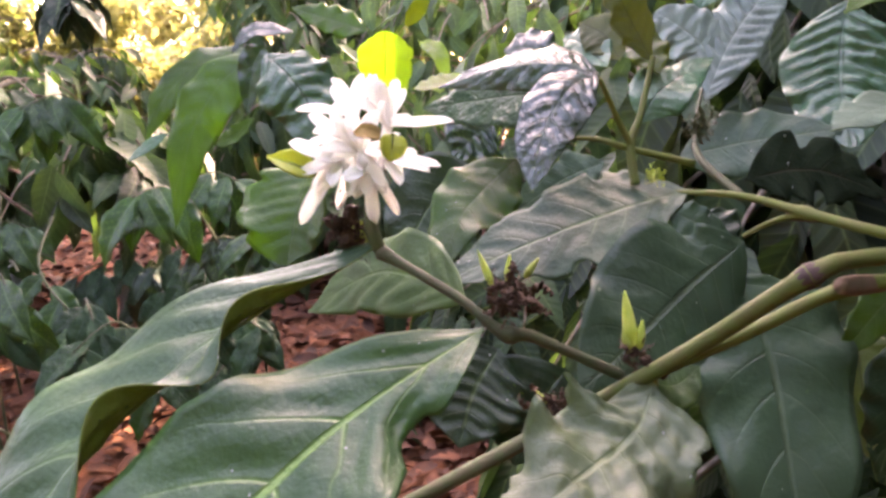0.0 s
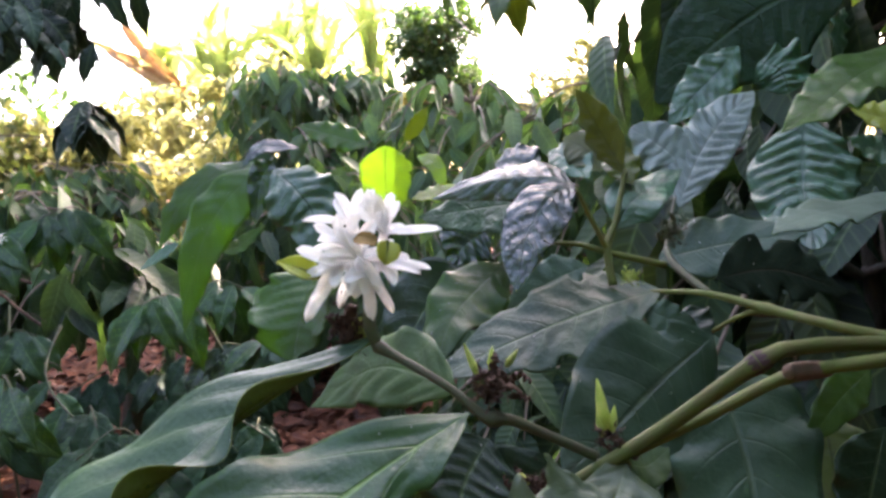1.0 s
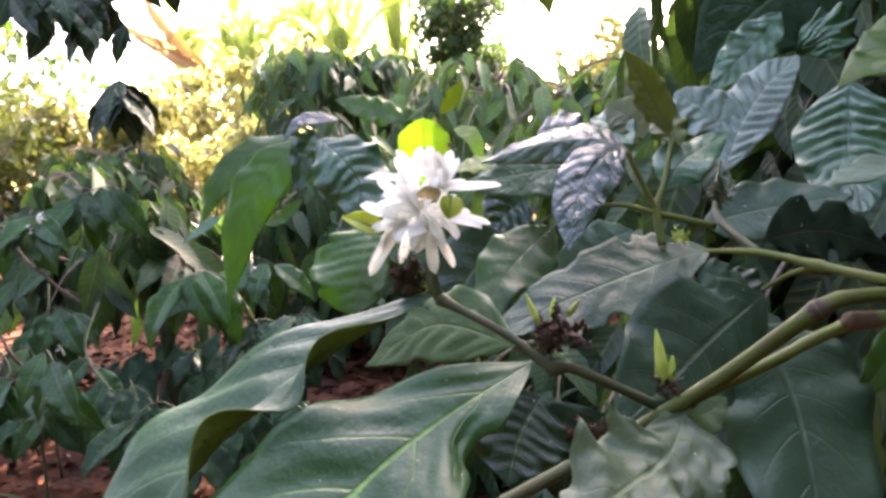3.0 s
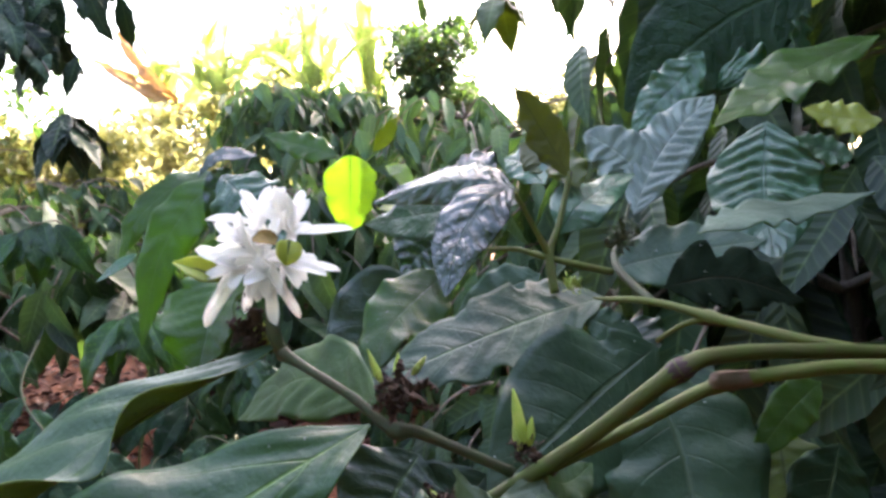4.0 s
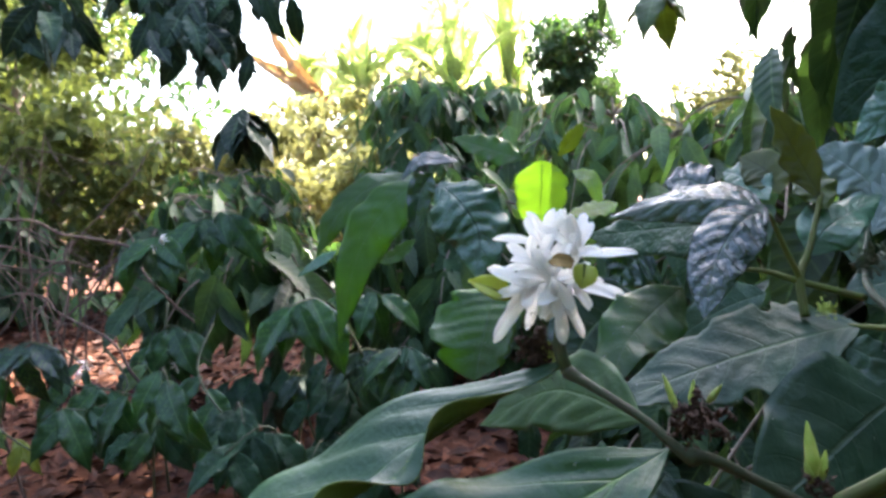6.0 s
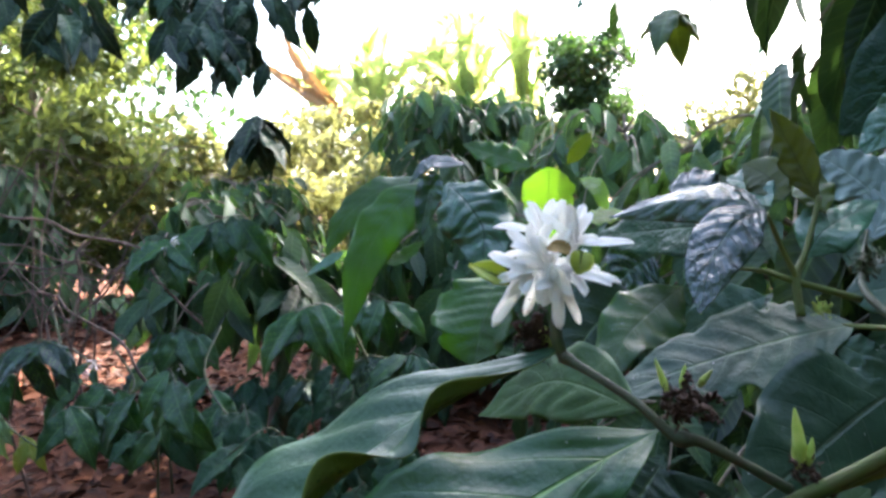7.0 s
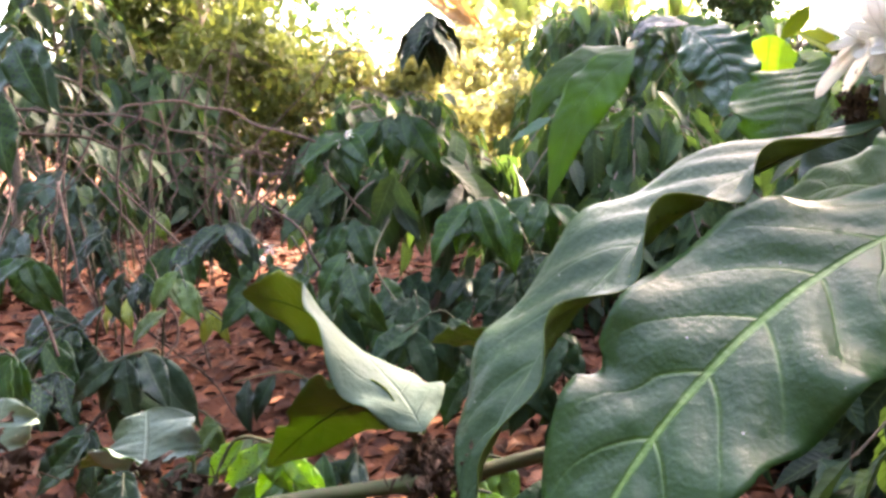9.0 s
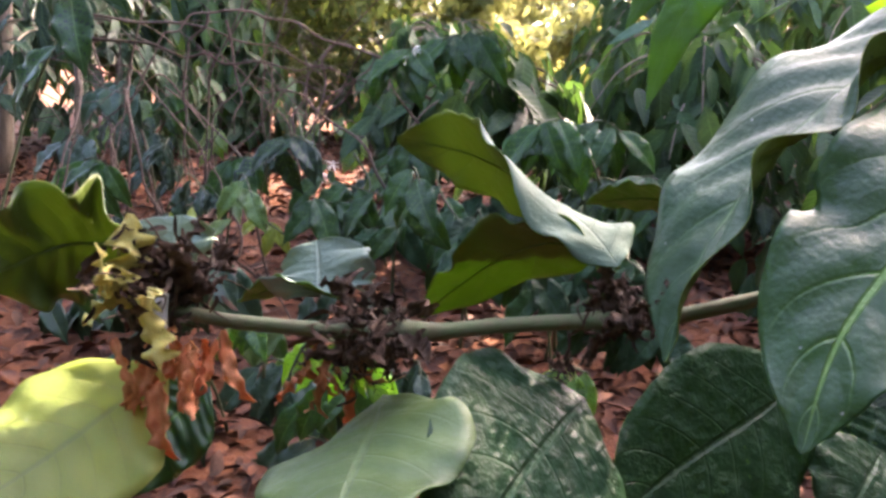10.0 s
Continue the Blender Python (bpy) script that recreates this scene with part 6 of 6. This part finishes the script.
sprig([(-0.700, 0.833, 0.160), (-0.672, 0.856, 0.241), (-0.616, 0.873, 0.235), (-0.586, 0.879, 0.215)], 6, 208, "small bright green seedling in the leaf litter", leaf_len=0.08, mats=(YOUNG_TOP, LEAF_UNDER))
sprig([(-0.383, 0.834, 0.191), (-0.367, 0.846, 0.231), (-0.338, 0.860, 0.259), (-0.306, 0.870, 0.253)], 6, 209, "small bright green seedling in the leaf litter", leaf_len=0.08, mats=(YOUNG_TOP, LEAF_UNDER))
sprig([(-1.345, 1.500, 0.304), (-1.349, 1.496, 0.285), (-1.297, 1.510, 0.268)], 3, 210, "dead twig with three yellowed leaves", leaf_len=0.11, mats=(YELLOW_TOP, YELLOW_TOP))
sprig([(-1.258, 1.628, 0.266), (-1.203, 1.590, 0.250), (-1.125, 1.558, 0.224)], 4, 211, "low shoot with yellowed leaves", leaf_len=0.07, mats=(YELLOW_TOP, YELLOW_TOP))
sprig([(-0.963, 1.866, 0.490), (-0.945, 1.815, 0.444), (-0.930, 1.764, 0.376), (-0.912, 1.766, 0.363)], 3, 212, "thin shoot with small white blossom", leaf_len=0.06, blossom=4)
sprig([(-1.215, 1.831, 0.390), (-1.147, 1.788, 0.365), (-1.110, 1.742, 0.354)], 2, 213, "thin shoot with small white blossom", leaf_len=0.06, blossom=2)
sprig([(-0.668, 2.096, 0.342), (-0.581, 2.011, 0.469), (-0.501, 1.921, 0.506), (-0.449, 1.927, 0.479)], 6, 214, "low coffee shoot with drooping green leaves")
sprig([(-0.447, 1.695, 0.372), (-0.500, 1.695, 0.477), (-0.537, 1.636, 0.514), (-0.568, 1.572, 0.504)], 7, 215, "low coffee shoot with drooping green leaves")
sprig([(-1.463, 0.986, 0.003), (-1.370, 1.073, 0.471), (-1.287, 1.101, 0.667), (-1.238, 1.080, 0.767), (-1.214, 1.094, 0.804)], 4, 216, "shoot with dull greyish hanging leaves", leaf_len=0.17, mats=(LEAF_TOP, DARK_TOP))
sprig([(-1.533, 1.401, 0.073), (-1.481, 1.383, 0.185), (-1.415, 1.361, 0.245), (-1.354, 1.358, 0.233)], 6, 230, "low coffee shoot with drooping green leaves", mats=(DARK_TOP, LEAF_UNDER), leaf_len=0.13)
sprig([(-1.540, 1.320, 0.241), (-1.486, 1.302, 0.344), (-1.419, 1.279, 0.398), (-1.360, 1.275, 0.385)], 6, 231, "low coffee shoot with drooping green leaves", mats=(LEAF_TOP, LEAF_UNDER), leaf_len=0.13)
sprig([(-1.246, 1.634, 0.279), (-1.202, 1.614, 0.391), (-1.143, 1.589, 0.448), (-1.084, 1.585, 0.433)], 6, 232, "low coffee shoot with drooping green leaves", mats=(DARK_TOP, LEAF_UNDER), leaf_len=0.13)
sprig([(-1.010, 1.816, 0.272), (-0.972, 1.794, 0.389), (-0.918, 1.768, 0.448), (-0.859, 1.764, 0.432)], 6, 233, "low coffee shoot with drooping green leaves", mats=(LEAF_TOP, LEAF_UNDER), leaf_len=0.13)


sprig([(-1.0270, 1.2000, 0.2060), (-1.0380, 1.2000, 0.2410), (-1.0740, 1.2000, 0.2430), (-1.1110, 1.2000, 0.2180)], 4, 401, "low coffee shoot with drooping dull leaves", leaf_len=0.16, mats=(GREY_TOP, GREY_TOP))
sprig([(-1.2500, 1.0000, 0.2300), (-1.2340, 1.0000, 0.2890), (-1.1880, 1.0000, 0.2890), (-1.1550, 1.0000, 0.2690)], 6, 402, "low coffee shoot with fresh green leaves", leaf_len=0.085, mats=(LEAF_TOP, LEAF_UNDER))
sprig([(-1.3850, 1.7000, 0.2870), (-1.3830, 1.7000, 0.3640), (-1.3190, 1.7000, 0.3750), (-1.2800, 1.7000, 0.3640)], 5, 403, "low coffee shoot with drooping dull leaves", leaf_len=0.12, mats=(LEAF_TOP, LEAF_UNDER))
sprig([(-1.2710, 1.2500, 0.0740), (-1.2810, 1.2500, 0.1530), (-1.3080, 1.2500, 0.1730), (-1.3490, 1.2500, 0.1570)], 6, 404, "low coffee shoot with drooping dull leaves", leaf_len=0.11, mats=(DARK_TOP, LEAF_UNDER))
sprig([(-0.6970, 1.9000, 0.1860), (-0.6870, 1.9000, 0.2860), (-0.6590, 1.9000, 0.3020), (-0.6300, 1.9000, 0.2910)], 6, 405, "low coffee shoot with drooping dull leaves", leaf_len=0.13, mats=(DARK_TOP, DARK_TOP))
sprig([(-0.4660, 1.7000, 0.2720), (-0.4840, 1.7000, 0.3690), (-0.4490, 1.7000, 0.3960), (-0.4120, 1.7000, 0.3860)], 8, 406, "low coffee shoot with drooping dull leaves", leaf_len=0.12, mats=(DARK_TOP, LEAF_UNDER))
sprig([(-0.2920, 1.6000, 0.3060), (-0.3080, 1.6000, 0.3840), (-0.3320, 1.6000, 0.4150), (-0.3640, 1.6000, 0.4130)], 8, 407, "low coffee shoot with drooping dull leaves", leaf_len=0.12, mats=(LEAF_TOP, DARK_TOP))
sprig([(-0.7990, 0.9500, 0.1400), (-0.7990, 0.9500, 0.2180), (-0.8220, 0.9500, 0.2270), (-0.8460, 0.9500, 0.2110)], 4, 408, "small bright green seedling in the leaf litter", leaf_len=0.07, mats=(LEAF_TOP, YOUNG_TOP))
sprig([(-0.3110, 0.7500, 0.2140), (-0.3310, 0.7500, 0.2550), (-0.3130, 0.7500, 0.2640), (-0.2950, 0.7500, 0.2610)], 5, 409, "small bright green seedling in the leaf litter", leaf_len=0.05, mats=(YOUNG_TOP, LEAF_UNDER))
sprig([(-0.8960, 1.6000, 0.1740), (-0.9240, 1.6000, 0.2480), (-0.9800, 1.6000, 0.2810), (-1.0210, 1.6000, 0.2650)], 6, 410, "low coffee shoot with drooping dull leaves", leaf_len=0.11, mats=(LEAF_TOP, LEAF_UNDER))
sprig([(-1.9980, 1.9000, 0.3780), (-1.9520, 1.9000, 0.5100), (-1.8710, 1.9000, 0.5450), (-1.7960, 1.9000, 0.5160)], 7, 411, "low coffee shoot with drooping dull leaves", leaf_len=0.15, mats=(GREY_TOP, DARK_TOP))
sprig([(-1.8670, 1.6000, 0.2630), (-1.8060, 1.6000, 0.3820), (-1.7520, 1.6000, 0.4130), (-1.6840, 1.6000, 0.3890)], 7, 412, "low coffee shoot with drooping dull leaves", leaf_len=0.13, mats=(DARK_TOP, GREY_TOP))
sprig([(-1.6850, 1.5000, 0.7700), (-1.6310, 1.5000, 0.8810), (-1.5860, 1.5000, 0.8560), (-1.5730, 1.5000, 0.8070)], 3, 413, "shoot with dull greyish hanging leaves", leaf_len=0.2, mats=(GREY_TOP, GREY_TOP))


# ---- undergrowth between the rows ----
rnd = random.Random(77)
GREENS = ((DARK_TOP, LEAF_UNDER), (LEAF_TOP, LEAF_UNDER), (DARK_TOP, DARK_TOP), (LIT_OLIVE_TOP, LEAF_UNDER), (DARK_TOP, DARK_TOP))
for k in range(44):
    y = rnd.uniform(1.35, 2.9) if k < 30 else rnd.uniform(0.95, 1.4)
    part_way = rnd.uniform(0.0, 0.34)
    x = -(0.46 + part_way if part_way < 0.05 else 0.62 + part_way) * y - 0.08
    z = ground_height(x, y)
    up = rnd.uniform(0.12, 0.42) if k < 30 else rnd.uniform(0.05, 0.18)
    side = rnd.uniform(-0.15, 0.15)
    sprig([(x, y, z), (x + side * 0.3, y - 0.02, z + up * 0.6), (x + side, y - 0.05, z + up), (x + side * 1.8, y - 0.1, z + up * 0.9)], rnd.randrange(4, 8), 300 + 10 * k, "low shoot with dull shaded leaves among the litter", leaf_len=rnd.uniform(0.08, 0.14), mats=GREENS[k % 5])
for k in range(14):
    y = rnd.uniform(1.3, 2.1)
    x = -rnd.uniform(0.22, 0.46) * y
    z = ground_height(x, y)
    up = rnd.uniform(0.12, 0.34)
    side = rnd.uniform(-0.12, 0.12)
    sprig([(x, y, z), (x + side * 0.3, y - 0.02, z + up * 0.6), (x + side, y - 0.05, z + up), (x + side * 1.8, y - 0.1, z + up * 0.9)], rnd.randrange(5, 9), 800 + 10 * k, "low shoot with dull shaded leaves among the litter", leaf_len=rnd.uniform(0.09, 0.15), mats=(DULL_TOP, DARK_TOP))
for k in range(3):
    runs = []
    for j in range(7):
        y = rnd.uniform(1.7, 2.7)
        x = -rnd.uniform(0.62, 1.0) * y
        z = ground_height(x, y)
        over = rnd.uniform(-0.9, 0.9)
        tall = rnd.uniform(0.35, 0.95)
        runs.append([(x, y, z), (x + over * 0.1, y, z + tall * 0.6), (x + over * 0.5, y + 0.05, z + tall), (x + over, y + 0.05, z + tall * rnd.uniform(0.5, 1.1))])
    tangle("bare dead coffee twigs standing in the litter", runs)
